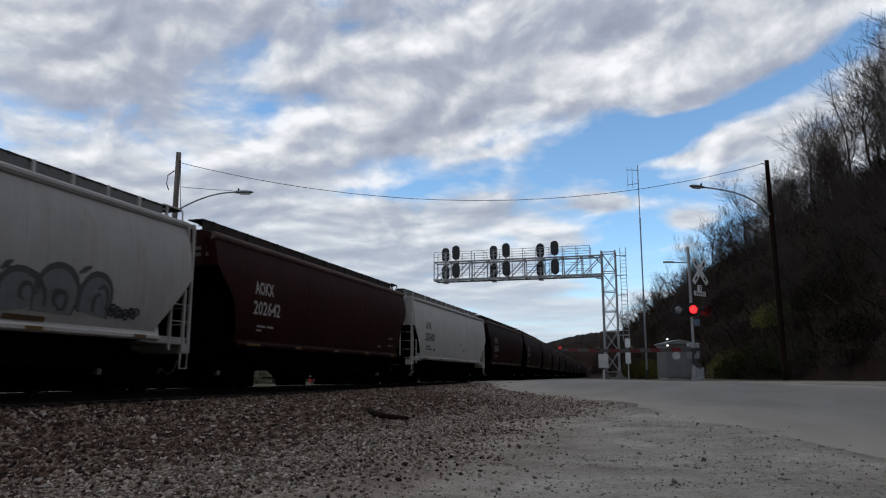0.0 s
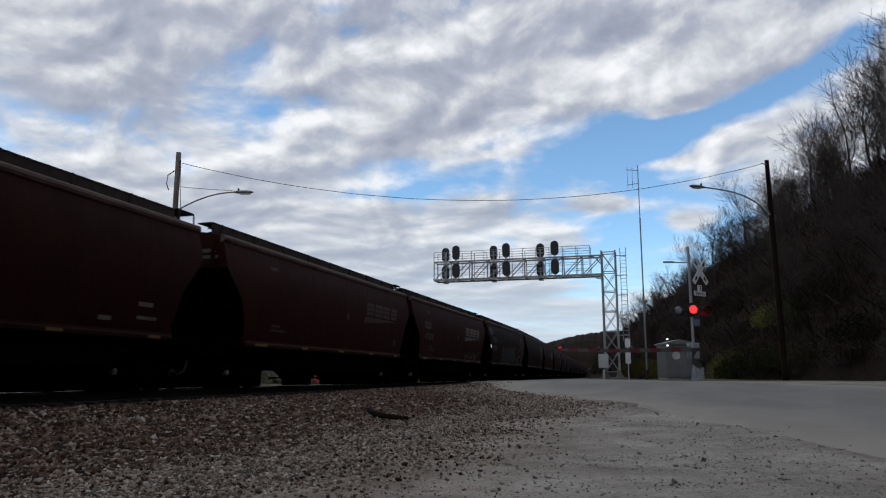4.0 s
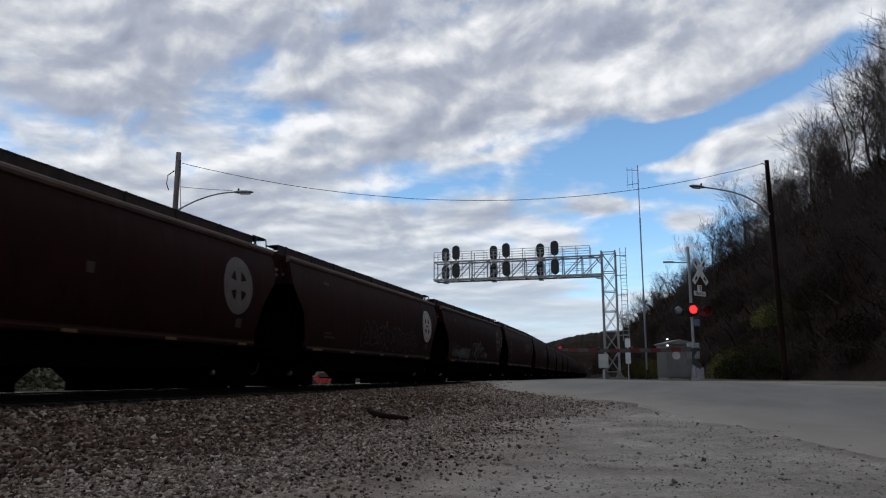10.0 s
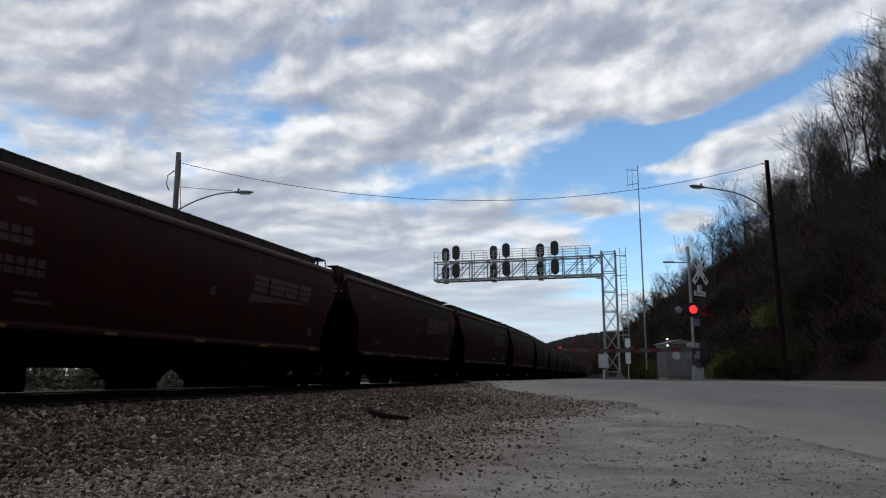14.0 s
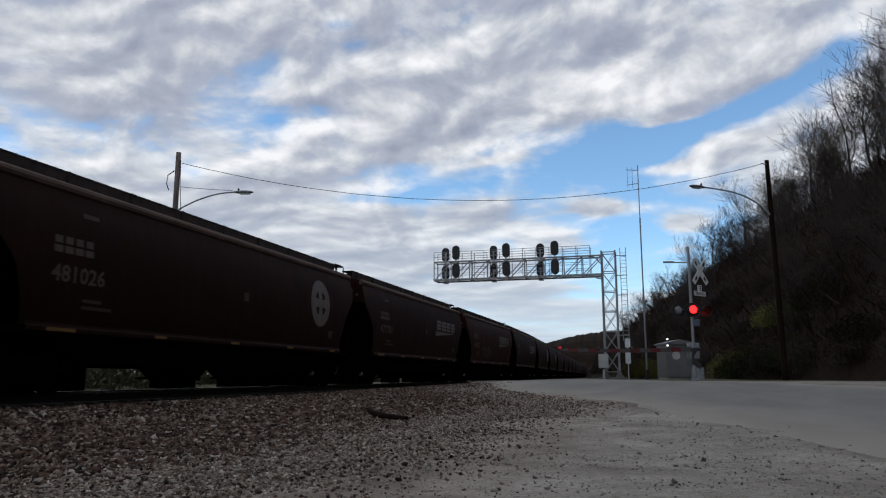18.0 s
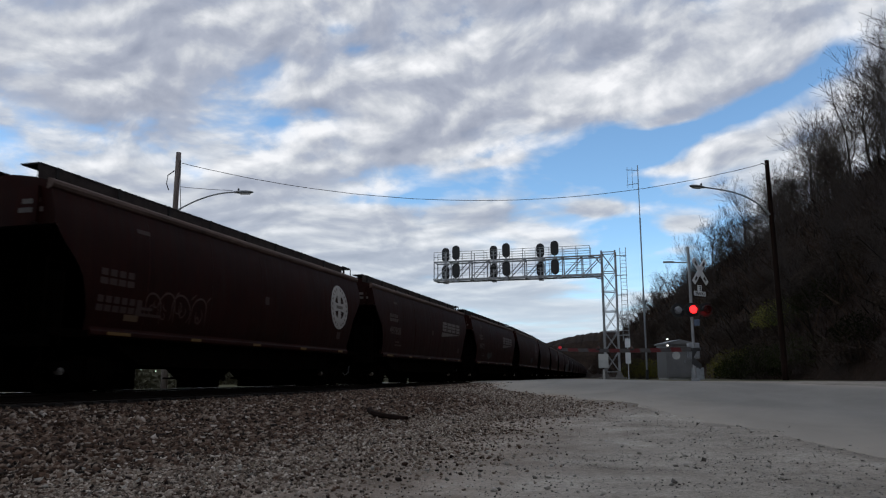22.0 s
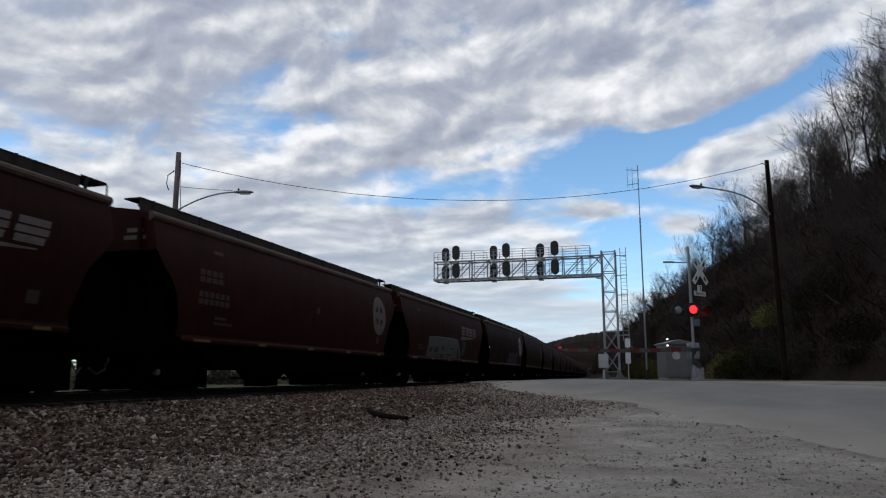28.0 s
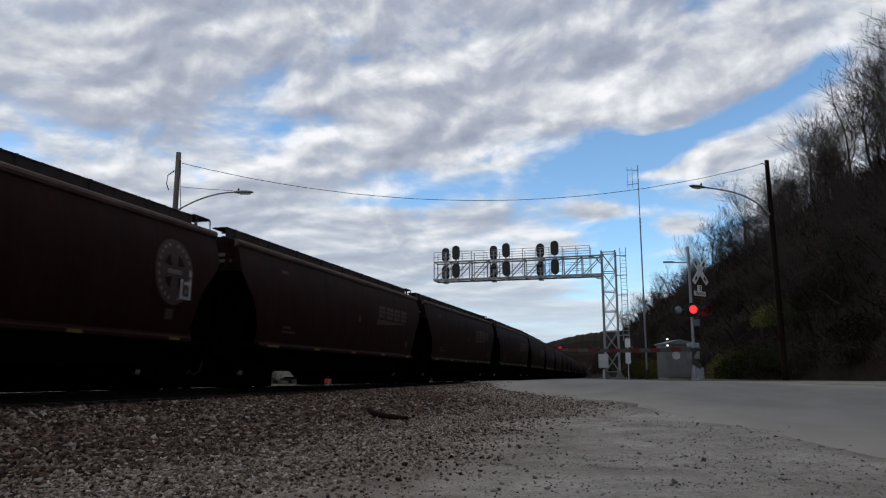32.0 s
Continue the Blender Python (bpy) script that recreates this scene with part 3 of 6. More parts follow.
def half_width(z):
    for (z0, w0), (z1, w1) in zip(SECTION, SECTION[1:]):
        if z <= z1:
            return w0 + (w1 - w0) * max(z - z0, 0) / (z1 - z0)
    return SECTION[-1][1]


def end_cut(z, style):
    """How far the side sheet draws back from the body's end at height z."""
    if style == "straight":
        return 1.15 * min(max((2.75 - z) / 1.25, 0), 1)
    return 0.85 * smooth_step(3.5, 2.25, z) + 0.25 * smooth_step(2.5, 1.4, z)


def hopper(L, paint, style, label):
    """A three-bay covered hopper car, its middle at the origin, z up from the rail."""
    car = thing("covered_hopper", label, "hopper car", "cars of the freight train")
    hb = L / 2 - 0.72
    near = hb + (0.27 if style == "drawn" else 0.10)  # the brake end stands out farther
    reach = {1: hb, -1: near}
    chin = 3.36 if style == "drawn" else 2.86
    zs = [1.30, 1.45, 1.6, 1.8, 2.0, 2.2, 2.4, 2.6, 2.8, 3.0, 3.2, 3.4, 3.6, 3.85, 4.12]
    for side in (1, -1):
        bm = mesh()
        rows = []
        for z in zs:
            e = hb - end_cut(z, style)
            w = half_width(z)
            first = -e - near + hb
            ys = [first + (e - first) * k / 14 for k in range(15)]
            rows.append([bm.verts.new((side * w, y, z)) for y in ys])
        for a, b in zip(rows, rows[1:]):
            for k in range(14):
                bm.faces.new((a[k], a[k + 1], b[k + 1], b[k]))
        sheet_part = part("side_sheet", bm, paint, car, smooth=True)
        # weld seams standing slightly proud
        for k in range(1, 6):
            bm = mesh()
            y = -hb + 2 * hb * k / 6
            for z0, z1 in zip(zs[:-1], zs[1:]):
                a, b = half_width(z0), half_width(z1)
                q = [bm.verts.new((side * (w + o), y + dy, z)) for w, z, dy, o in ((a, z0, -0.02, 0), (b, z1, -0.02, 0), (b, z1, 0, 0.005), (a, z0, 0, 0.005))]
                bm.faces.new(q)
                r = [bm.verts.new((side * (w + o), y + dy, z)) for w, z, dy, o in ((a, z0, 0, 0.005), (b, z1, 0, 0.005), (b, z1, 0.02, 0), (a, z0, 0.02, 0))]
                bm.faces.new(r)
            part("weld_seam", bm, paint, sheet_part)
        bm = mesh()
        prism(bm, [(side * 1.30, 1.20), (side * 1.46, 1.20), (side * 1.50, 1.24), (side * 1.50, 1.31), (side * 1.47, 1.35), (side * 1.44, 1.52), (side * 1.30, 1.52)], "y", -hb + 1.0, hb - 1.0)
        part("side_sill", bm, paint, car)
        # rounded eave; on brown cars its highlight is painted in
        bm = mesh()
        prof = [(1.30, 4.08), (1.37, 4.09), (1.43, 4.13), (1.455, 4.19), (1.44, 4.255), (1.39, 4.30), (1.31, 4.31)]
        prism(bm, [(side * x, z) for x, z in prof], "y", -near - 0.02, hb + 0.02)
        part("eave", bm, paint if style == "straight" else M_EAVE_LIT, car)
        # walkway along the roof
        bm = mesh()
        box(bm, *sorted((side * 0.46, side * 0.94)), -near + 0.1, hb + 0.30, 4.665, 4.70)
        for k in range(int(2 * hb / 0.5)):
            y = -hb + 0.4 + 0.5 * k
            box(bm, *sorted((side * 0.46, side * 0.945)), y, y + 0.04, 4.63, 4.705)
        board = part("running_board", bm, M_GRATE, car)
        bm = mesh()
        box(bm, *sorted((side * 0.915, side * 0.93)), -near + 0.1, hb - 0.45, 4.37, 4.66)
        part("side_plate", bm, M_SKIRT_GREY if style == "straight" else M_SKIRT, board)
        n = 15 if style == "straight" else 9
        post = mesh()
        box(post, -0.03, 0.03, -0.03, 0.03, 4.34, 4.70)
        prism(post, [(-side * 0.46, 4.60), (0.0, 4.60), (0.0, 4.64), (-side * 0.46, 4.64)], "y", -0.02, 0.02)
        me = None
        for k in range(n):
            y = -hb + 0.3 + (2 * hb - 0.6) * k / (n - 1)
            ob = part("bracket", post if me is None else me, paint if style == "straight" else M_GRATE, board, at=Matrix.Translation((side * 0.95, y, 0)))
            me = ob.data
        # hoop that carries the end of the walkway
        bm = mesh()
        ye = hb + 0.34
        pipe(bm, [(side * 0.95, ye - 0.80, 4.715), (side * 0.95, ye - 0.06, 4.715), (side * 0.955, ye - 0.01, 4.70), (side * 0.96, ye + 0.01, 4.65), (side * 1.0, ye - 0.02, 4.28)], 0.022)
        tube(bm, (side * 0.95, ye - 0.62, 4.68), (side * 0.97, ye - 0.62, 4.32), 0.02, n=6)
        tube(bm, (side * 0.46, ye - 0.02, 4.70), (side * 0.955, ye - 0.02, 4.70), 0.02, n=6)
        part("grab_iron", bm, M_GRATE if paint is not M_GREY else paint, board)
    bm = mesh()
    roof = [(-1.40, 4.24), (-0.95, 4.36), (-0.4, 4.44), (0.4, 4.44), (0.95, 4.36), (1.40, 4.24), (1.30, 4.16), (-1.30, 4.16)]
    prism(bm, roof, "y", -near, hb)
    part("roof", bm, paint, car)
    for k in range(4):
        y = -hb + 1.5 + (2 * hb - 2.2) * k / 4
        bm = mesh()
        prism(bm, [(-0.42, 4.43), (-0.42, 4.70), (-0.32, 4.78), (0, 4.81), (0.32, 4.78), (0.42, 4.70), (0.42, 4.43)], "y", y, y + (2 * hb - 2.2) / 4 - 0.08)
        part("hatch_cover", bm, paint if style != "straight" else M_GRATE, car)
    for e in (-1, 1):
        # upright end panel, then the slope sheet that runs back under it
        bm = mesh()
        pts = [(-1.36, 4.22), (-1.45, 3.95), (-half_width(chin + 0.1), chin + 0.1), (-half_width(chin), chin), (half_width(chin), chin), (half_width(chin + 0.1), chin + 0.1), (1.45, 3.95), (1.36, 4.22)]
        hb_e = reach[e]
        prism(bm, pts, "y", *sorted((e * hb_e, e * (hb_e - 0.03))))
        panel = part("end_panel", bm, paint, car)
        for x in (-1.1, 1.1):
            bm = mesh()
            prism(bm, [(x - 0.05, chin + 0.04), (x + 0.05, chin + 0.04), (x + 0.05, 4.15), (x - 0.05, 4.15)], "y", *sorted((e * hb_e, e * (hb_e + 0.08))))
            part("stiffener", bm, paint, panel)
        # slope sheet, plate and post near black: the recess's shade is in their colour
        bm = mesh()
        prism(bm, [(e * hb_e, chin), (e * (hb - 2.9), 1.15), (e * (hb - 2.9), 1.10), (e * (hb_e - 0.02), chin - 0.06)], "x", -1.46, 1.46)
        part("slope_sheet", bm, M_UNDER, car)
        # plate added so no sky shows through the end recess
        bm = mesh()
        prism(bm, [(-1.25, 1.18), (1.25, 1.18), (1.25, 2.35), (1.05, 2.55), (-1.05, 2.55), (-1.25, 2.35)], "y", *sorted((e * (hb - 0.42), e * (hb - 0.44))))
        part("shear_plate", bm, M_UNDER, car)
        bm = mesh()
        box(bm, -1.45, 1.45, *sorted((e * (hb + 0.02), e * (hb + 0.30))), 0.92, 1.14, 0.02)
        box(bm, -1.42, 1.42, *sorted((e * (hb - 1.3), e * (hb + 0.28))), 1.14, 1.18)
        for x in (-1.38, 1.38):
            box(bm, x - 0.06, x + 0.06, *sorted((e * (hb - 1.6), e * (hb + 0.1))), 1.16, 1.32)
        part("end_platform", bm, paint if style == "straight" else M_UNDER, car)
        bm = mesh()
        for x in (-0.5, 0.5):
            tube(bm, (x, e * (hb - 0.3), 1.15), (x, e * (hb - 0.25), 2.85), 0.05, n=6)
        # middle web added to close the view across the end recess
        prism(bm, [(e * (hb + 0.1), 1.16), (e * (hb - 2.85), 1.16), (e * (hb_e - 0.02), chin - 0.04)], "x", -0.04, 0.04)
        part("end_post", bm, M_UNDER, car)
        for side in (-1, 1):
            bm = mesh()
            x = side * 1.44
            ya, yb = e * (hb + 0.26), e * (hb - 0.20)
            if style == "straight":
                for y in (ya, e * (hb + 0.02)):
                    box(bm, x - 0.03, x + 0.03, *sorted((y, y - e * 0.07)), 0.95, 4.25)
                xi = side * 0.85
                box(bm, *sorted((xi - 0.03, xi + 0.03)), *sorted((ya, ya - e * 0.07)), 1.0, 4.3)
                box(bm, *sorted((xi, x)), *sorted((ya, ya - e * 0.05)), 4.2, 4.28)
                for k in range(8):
                    z = 1.25 + 0.42 * k
                    tube(bm, (xi, ya - e * 0.03, z), (x, ya - e * 0.03, z), 0.014, n=5)
                for k in range(3):
                    z = 1.3 + 0.42 * k
                    tube(bm, (x, ya, z), (x, e * (hb - 0.55), z), 0.014, n=5)
                box(bm, x - 0.03, x + 0.03, *sorted((e * (hb - 0.52), e * (hb - 0.58))), 1.0, 2.2)
            else:
                for y in (ya, yb):
                    box(bm, x - 0.02, x + 0.02, *sorted((y, y - e * 0.05)), 0.95, 2.7 if y == ya else 2.5)
                for k in range(5):
                    z = 1.2 + 0.36 * k
                    tube(bm, (x, ya, z), (x, yb, z), 0.014, n=5)
            pipe(bm, [(x, ya - e * 0.04, 0.98), (x, ya - e * 0.05, 0.55), (x, e * (hb - 0.08), 0.55), (x, e * (hb - 0.06), 0.98)], 0.02, 5)
            part("ladder", bm, paint if style == "straight" else M_UNDER, car)
        bm = mesh()
        box(bm, -0.16, 0.16, *sorted((e * (hb - 0.4), e * (hb + 0.40))), 0.72, 1.0, 0.03)
        box(bm, -0.13, 0.13, *sorted((e * (hb + 0.40), e * (L / 2 + 0.04))), 0.72, 0.98, 0.05)
        part("coupler", bm, M_UNDER, car)
        # dark box added to close the view under the coupler
        bm = mesh()
        box(bm, -0.5, 0.5, *sorted((e * (hb - 0.55), e * (hb + 0.25))), 0.05, 0.92, 0.03)
        part("draft_gear", bm, M_UNDER, car)
        bm = mesh()
        pipe(bm, [(0.42, e * (hb + 0.2), 0.85), (0.44, e * (hb + 0.4), 0.5), (0.36, e * (hb + 0.55), 0.40), (0.30, e * (L / 2), 0.55)], 0.025, 6)
        part("air_hose", bm, M_BLACK, car)
    bm = mesh()
    ring = [(0.28 * math.cos(a), 0.28 * math.sin(a)) for a in (2 * math.pi * k / 14 for k in range(15))]
    yw = -(hb + 0.30)
    pipe(bm, [(-0.75 + a, yw, 2.35 + b) for a, b in ring], 0.018, 5)
    for k in range(4):
        a, b = ring[k * 3]
        tube(bm, (-0.75, yw + 0.03, 2.35), (-0.75 + a, yw, 2.35 + b), 0.012, n=4)
    box(bm, -0.9, -0.6, yw + 0.03, yw + 0.2, 2.15, 2.5)
    part("brake_wheel", bm, M_UNDER, car)
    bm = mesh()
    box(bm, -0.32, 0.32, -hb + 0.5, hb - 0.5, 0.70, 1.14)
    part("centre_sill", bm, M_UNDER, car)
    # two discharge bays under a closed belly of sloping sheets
    # belly and bays get their underside shade from the near-black steel
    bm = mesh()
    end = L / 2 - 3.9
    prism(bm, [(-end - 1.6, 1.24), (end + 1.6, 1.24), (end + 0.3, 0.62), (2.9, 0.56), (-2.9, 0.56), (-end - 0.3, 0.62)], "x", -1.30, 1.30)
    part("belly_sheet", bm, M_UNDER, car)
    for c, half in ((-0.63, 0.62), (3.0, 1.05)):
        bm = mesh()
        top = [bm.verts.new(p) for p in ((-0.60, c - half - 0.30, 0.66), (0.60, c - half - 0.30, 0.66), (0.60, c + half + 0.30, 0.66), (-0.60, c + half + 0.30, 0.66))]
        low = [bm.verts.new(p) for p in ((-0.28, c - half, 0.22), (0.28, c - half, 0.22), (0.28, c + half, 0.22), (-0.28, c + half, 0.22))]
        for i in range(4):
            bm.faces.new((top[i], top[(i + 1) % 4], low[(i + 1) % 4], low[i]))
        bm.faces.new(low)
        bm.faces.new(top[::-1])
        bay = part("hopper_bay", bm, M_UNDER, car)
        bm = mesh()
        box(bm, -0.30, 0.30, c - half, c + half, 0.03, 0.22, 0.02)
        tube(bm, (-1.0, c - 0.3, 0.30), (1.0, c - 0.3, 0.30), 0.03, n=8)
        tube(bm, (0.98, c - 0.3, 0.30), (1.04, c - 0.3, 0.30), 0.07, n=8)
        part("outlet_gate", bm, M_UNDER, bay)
    # filler boxes added to close the gap between truck and bays
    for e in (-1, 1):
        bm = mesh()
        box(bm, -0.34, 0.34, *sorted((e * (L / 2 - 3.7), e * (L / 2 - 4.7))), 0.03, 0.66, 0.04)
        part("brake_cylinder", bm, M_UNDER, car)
    bm = mesh()
    tube(bm, (-0.7, hb - 3.1, 0.85), (-0.7, hb - 2.2, 0.85), 0.2, n=10)
    part("air_reservoir", bm, M_UNDER, car)
    for e in (-1, 1):
        truck(car, e * (L / 2 - 2.30))
    return car


FRAME_OUT = [(-1.17, 0.52), (-1.12, 0.64), (-0.62, 0.70), (-0.42, 0.80), (0.42, 0.80), (0.62, 0.70), (1.12, 0.64), (1.17, 0.52),
             (1.05, 0.46), (0.75, 0.46), (0.45, 0.22), (-0.45, 0.22), (-0.75, 0.46), (-1.05, 0.46)]


def truck(car, y):
    """Two-axle truck: bolster with side frames, wheelsets and bearing caps."""
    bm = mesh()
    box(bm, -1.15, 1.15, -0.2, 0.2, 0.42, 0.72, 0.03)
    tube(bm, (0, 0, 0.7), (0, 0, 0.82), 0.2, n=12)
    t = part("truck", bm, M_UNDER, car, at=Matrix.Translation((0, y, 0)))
    # rigging made one low box to close the view between the wheels
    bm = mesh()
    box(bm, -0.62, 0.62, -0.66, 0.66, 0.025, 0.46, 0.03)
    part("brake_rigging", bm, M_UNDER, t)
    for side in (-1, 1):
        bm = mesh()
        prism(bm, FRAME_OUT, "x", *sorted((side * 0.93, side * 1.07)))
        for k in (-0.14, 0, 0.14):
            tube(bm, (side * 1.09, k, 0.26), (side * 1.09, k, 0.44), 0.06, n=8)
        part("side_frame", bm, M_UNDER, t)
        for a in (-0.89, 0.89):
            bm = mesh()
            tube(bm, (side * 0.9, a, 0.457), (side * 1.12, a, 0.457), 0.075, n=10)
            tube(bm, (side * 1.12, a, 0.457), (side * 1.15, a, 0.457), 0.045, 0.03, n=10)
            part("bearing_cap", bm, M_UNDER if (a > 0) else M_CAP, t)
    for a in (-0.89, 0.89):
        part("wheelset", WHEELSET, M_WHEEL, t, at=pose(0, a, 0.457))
    return t


def wheelset_mesh():
    bm = mesh()
    tube(bm, (-1.0, 0, 0), (1.0, 0, 0), 0.085, n=10)
    for side in (-1, 1):
        prof = [(0.66, 0.12), (0.685, 0.13), (0.72, 0.38), (0.69, 0.40), (0.69, 0.485), (0.715, 0.485), (0.73, 0.457), (0.83, 0.452), (0.83, 0.40), (0.76, 0.38), (0.76, 0.14), (0.80, 0.12)]
        n = 20
        rings = [[bm.verts.new((side * x, r * math.cos(2 * math.pi * k / n), r * math.sin(2 * math.pi * k / n))) for k in range(n)] for x, r in prof]
        for a, b in zip(rings, rings[1:]):
            for k in range(n):
                bm.faces.new((a[k], a[(k + 1) % n], b[(k + 1) % n], b[k]))
        for k in range(3):
            a = 2 * math.pi * k / 3
            tube(bm, (side * 1.0, 0.05 * math.cos(a), 0.05 * math.sin(a)), (side * 1.02, 0.05 * math.cos(a), 0.05 * math.sin(a)), 0.015, n=5)
    bmesh.ops.recalc_face_normals(bm, faces=bm.faces)
    me = bpy.data.meshes.new("wheelset")
    bm.to_mesh(me)
    bm.free()
    me.materials.append(M_WHEEL)
    return me


WHEELSET = wheelset_mesh()


# ---------------------------------------------------------------- markings on the sides
def on_side(bm, lift):
    """Lay a mesh drawn in (y, z) onto the curved right side of a car."""
    for v in bm.verts:
        v.co.x = half_width(v.co.z) + lift


def fill(bm, outline, cuts=0):
    f = bm.faces.new([bm.verts.new((0, y, z)) for y, z in outline])
    if cuts:
        fs = bmesh.ops.triangulate(bm, faces=[f])["faces"]
        es = list({e for g in fs for e in g.edges})
        bmesh.ops.subdivide_edges(bm, edges=es, cuts=cuts, use_grid_fill=True)




def letters(text, y, z, width, height, material, car, name, lift=0.008, slant=0.0, bold=0.022):
    """Lettering in the built-in font, fitted to a width and height on the car's side."""
    cu = bpy.data.curves.new("letters", "FONT")
    cu.body = text
    cu.resolution_u = 2
    cu.offset = bold
    ob = bpy.data.objects.new("letters", cu)
    scene.collection.objects.link(ob)
    bpy.context.view_layer.update()
    me = bpy.data.meshes.new_from_object(ob.evaluated_get(bpy.context.evaluated_depsgraph_get()))
    bpy.data.objects.remove(ob)
    bpy.data.curves.remove(cu)
    # cut across, so that tall strokes follow the curve of the side
    bm = bmesh.new()
    bm.from_mesh(me)
    ys = [v.co.y for v in bm.verts]
    for k in range(1, 7):
        at = min(ys) + (max(ys) - min(ys)) * k / 7
        bmesh.ops.bisect_plane(bm, geom=bm.verts[:] + bm.edges[:] + bm.faces[:], plane_co=(0, at, 0), plane_no=(0, 1, 0))
    bm.to_mesh(me)
    bm.free()
    co = np.empty(len(me.vertices) * 3)
    me.vertices.foreach_get("co", co)
    co = co.reshape(-1, 3)
    lo, hi = co.min(0), co.max(0)
    v = (co[:, 1] - lo[1]) / (hi[1] - lo[1])
    yy = y + (co[:, 0] - lo[0]) / (hi[0] - lo[0]) * width + slant * v
    zz = z + v * height
    xx = np.array([half_width(q) for q in zz]) + lift
    me.vertices.foreach_set("co", np.stack([xx, yy, zz], 1).ravel())
    me.name = name
    me.materials.clear()
    me.materials.append(material)
    # thicken the strokes a little
    bm = bmesh.new()
    bm.from_mesh(me)
    bmesh.ops.recalc_face_normals(bm, faces=bm.faces)
    bm.to_mesh(me)
    bm.free()
    return part(name, me, material, car)


def bars(car, name, material, rows, lift=0.008):
    """Small lettering too worn to read: plain bars (y, z, width, height)."""
    for y, z, w, h in rows:
        bm = mesh()
        fill(bm, [(y, z), (y + w, z), (y + w, z + h), (y, z + h)], 1 if h > 0.3 else 0)
        on_side(bm, lift)
        part(name, bm, material, car)


def strokes(car, name, material, y, z, width, height, step, count, lift=0.008):
    """A row of worn characters that cannot be read: two plain bars each."""
    for k in range(count):
        bm = mesh()
        a = y + step * k
        for y0, y1, z0, z1 in ((0, width, 0, 0.42), (0.06 * width, 0.94 * width, 0.56, 1.0)):
            fill(bm, [(a + y0, z + height * z0), (a + y1, z + height * z0), (a + y1, z + height * z1), (a + y0, z + height * z1)])
        on_side(bm, lift)
        part(name, bm, material, car)


def wedge_emblem(car, hb, material):
    """Railway emblem as rows of plain slanted bars over a tapering bar."""
    bm = mesh()
    y0 = hb - (1.85 if hb < 8 else 2.15) - 4.0
    z0, z1, lean = 2.84, 3.36, 0.34

    def block(ya, yb, za, zb):
        fill(bm, [(ya + lean * (za - z0), za), (yb + lean * (za - z0), za), (yb + lean * (zb - z0), zb), (ya + lean * (zb - z0), zb)], 1)
    for k, width in enumerate((0.84, 0.90, 0.82, 0.80)):
        y = y0 + 0.22 + 0.97 * k
        for za, zb, cut in ((z0, z0 + 0.15, 0.04), (z0 + 0.19, z0 + 0.33, 0.0), (z0 + 0.37, z1, 0.02)):
            block(y + cut, y + width - cut, za, zb)
    fill(bm, [(y0, 2.50), (y0 + 3.7, 2.735), (y0 + 3.75, 2.765), (y0 + 0.12, 2.755)], 2)
    on_side(bm, 0.008)
    return part("emblem", bm, material, car, "slanted white emblem with a tapering bar")


def round_emblem(car, hb, material, y_end=1.98, r=0.82):
    """Round railway emblem: a disc with four dark openings round a cross and worn lettering in the rim."""
    c, zc, n = hb - y_end, 2.90, 40
    bm = mesh()
    rings = [[bm.verts.new((0, c + r * q * 0.92 * math.cos(2 * math.pi * k / n), zc + r * q * math.sin(2 * math.pi * k / n))) for k in range(n)] for q in (0.56, 0.70, 0.85, 1.0)]
    for a, b in zip(rings, rings[1:]):
        for k in range(n):
            bm.faces.new((a[k], a[(k + 1) % n], b[(k + 1) % n], b[k]))
    for k in range(4):
        a = math.pi / 2 * k
        e, f = math.cos(a), math.sin(a)
        for u0, u1, w0, w1 in ((0.0, 0.18, 0.18, 0.18), (0.18, 0.58, 0.16, 0.22)):
            fill(bm, [(c + 0.92 * r * (u * e - w * f), zc + r * (u * f + w * e)) for u, w in ((u0, -w0), (u1, -w1), (u1, w1), (u0, w0))])
    on_side(bm, 0.008)
    disc = part("emblem", bm, material, car, "round white emblem with a cross")
    bm = mesh()
    for k in range(22):
        if k % 11 == 5:
            continue
        a, da = 2 * math.pi * (k + 0.5) / 22, 0.07
        fill(bm, [(c + r * q * 0.92 * math.cos(a + s * da), zc + r * q * math.sin(a + s * da)) for q, s in ((0.78, -1), (0.89, -1), (0.89, 1), (0.78, 1))])
    fill(bm, [(c - 0.34 * r, zc - 0.07 * r), (c + 0.34 * r, zc - 0.07 * r), (c + 0.34 * r, zc + 0.07 * r), (c - 0.34 * r, zc + 0.07 * r)])
    on_side(bm, 0.012)
    part("lettering", bm, M_PALE_MARK, disc, "worn dark lettering bars in the rim")
    return disc


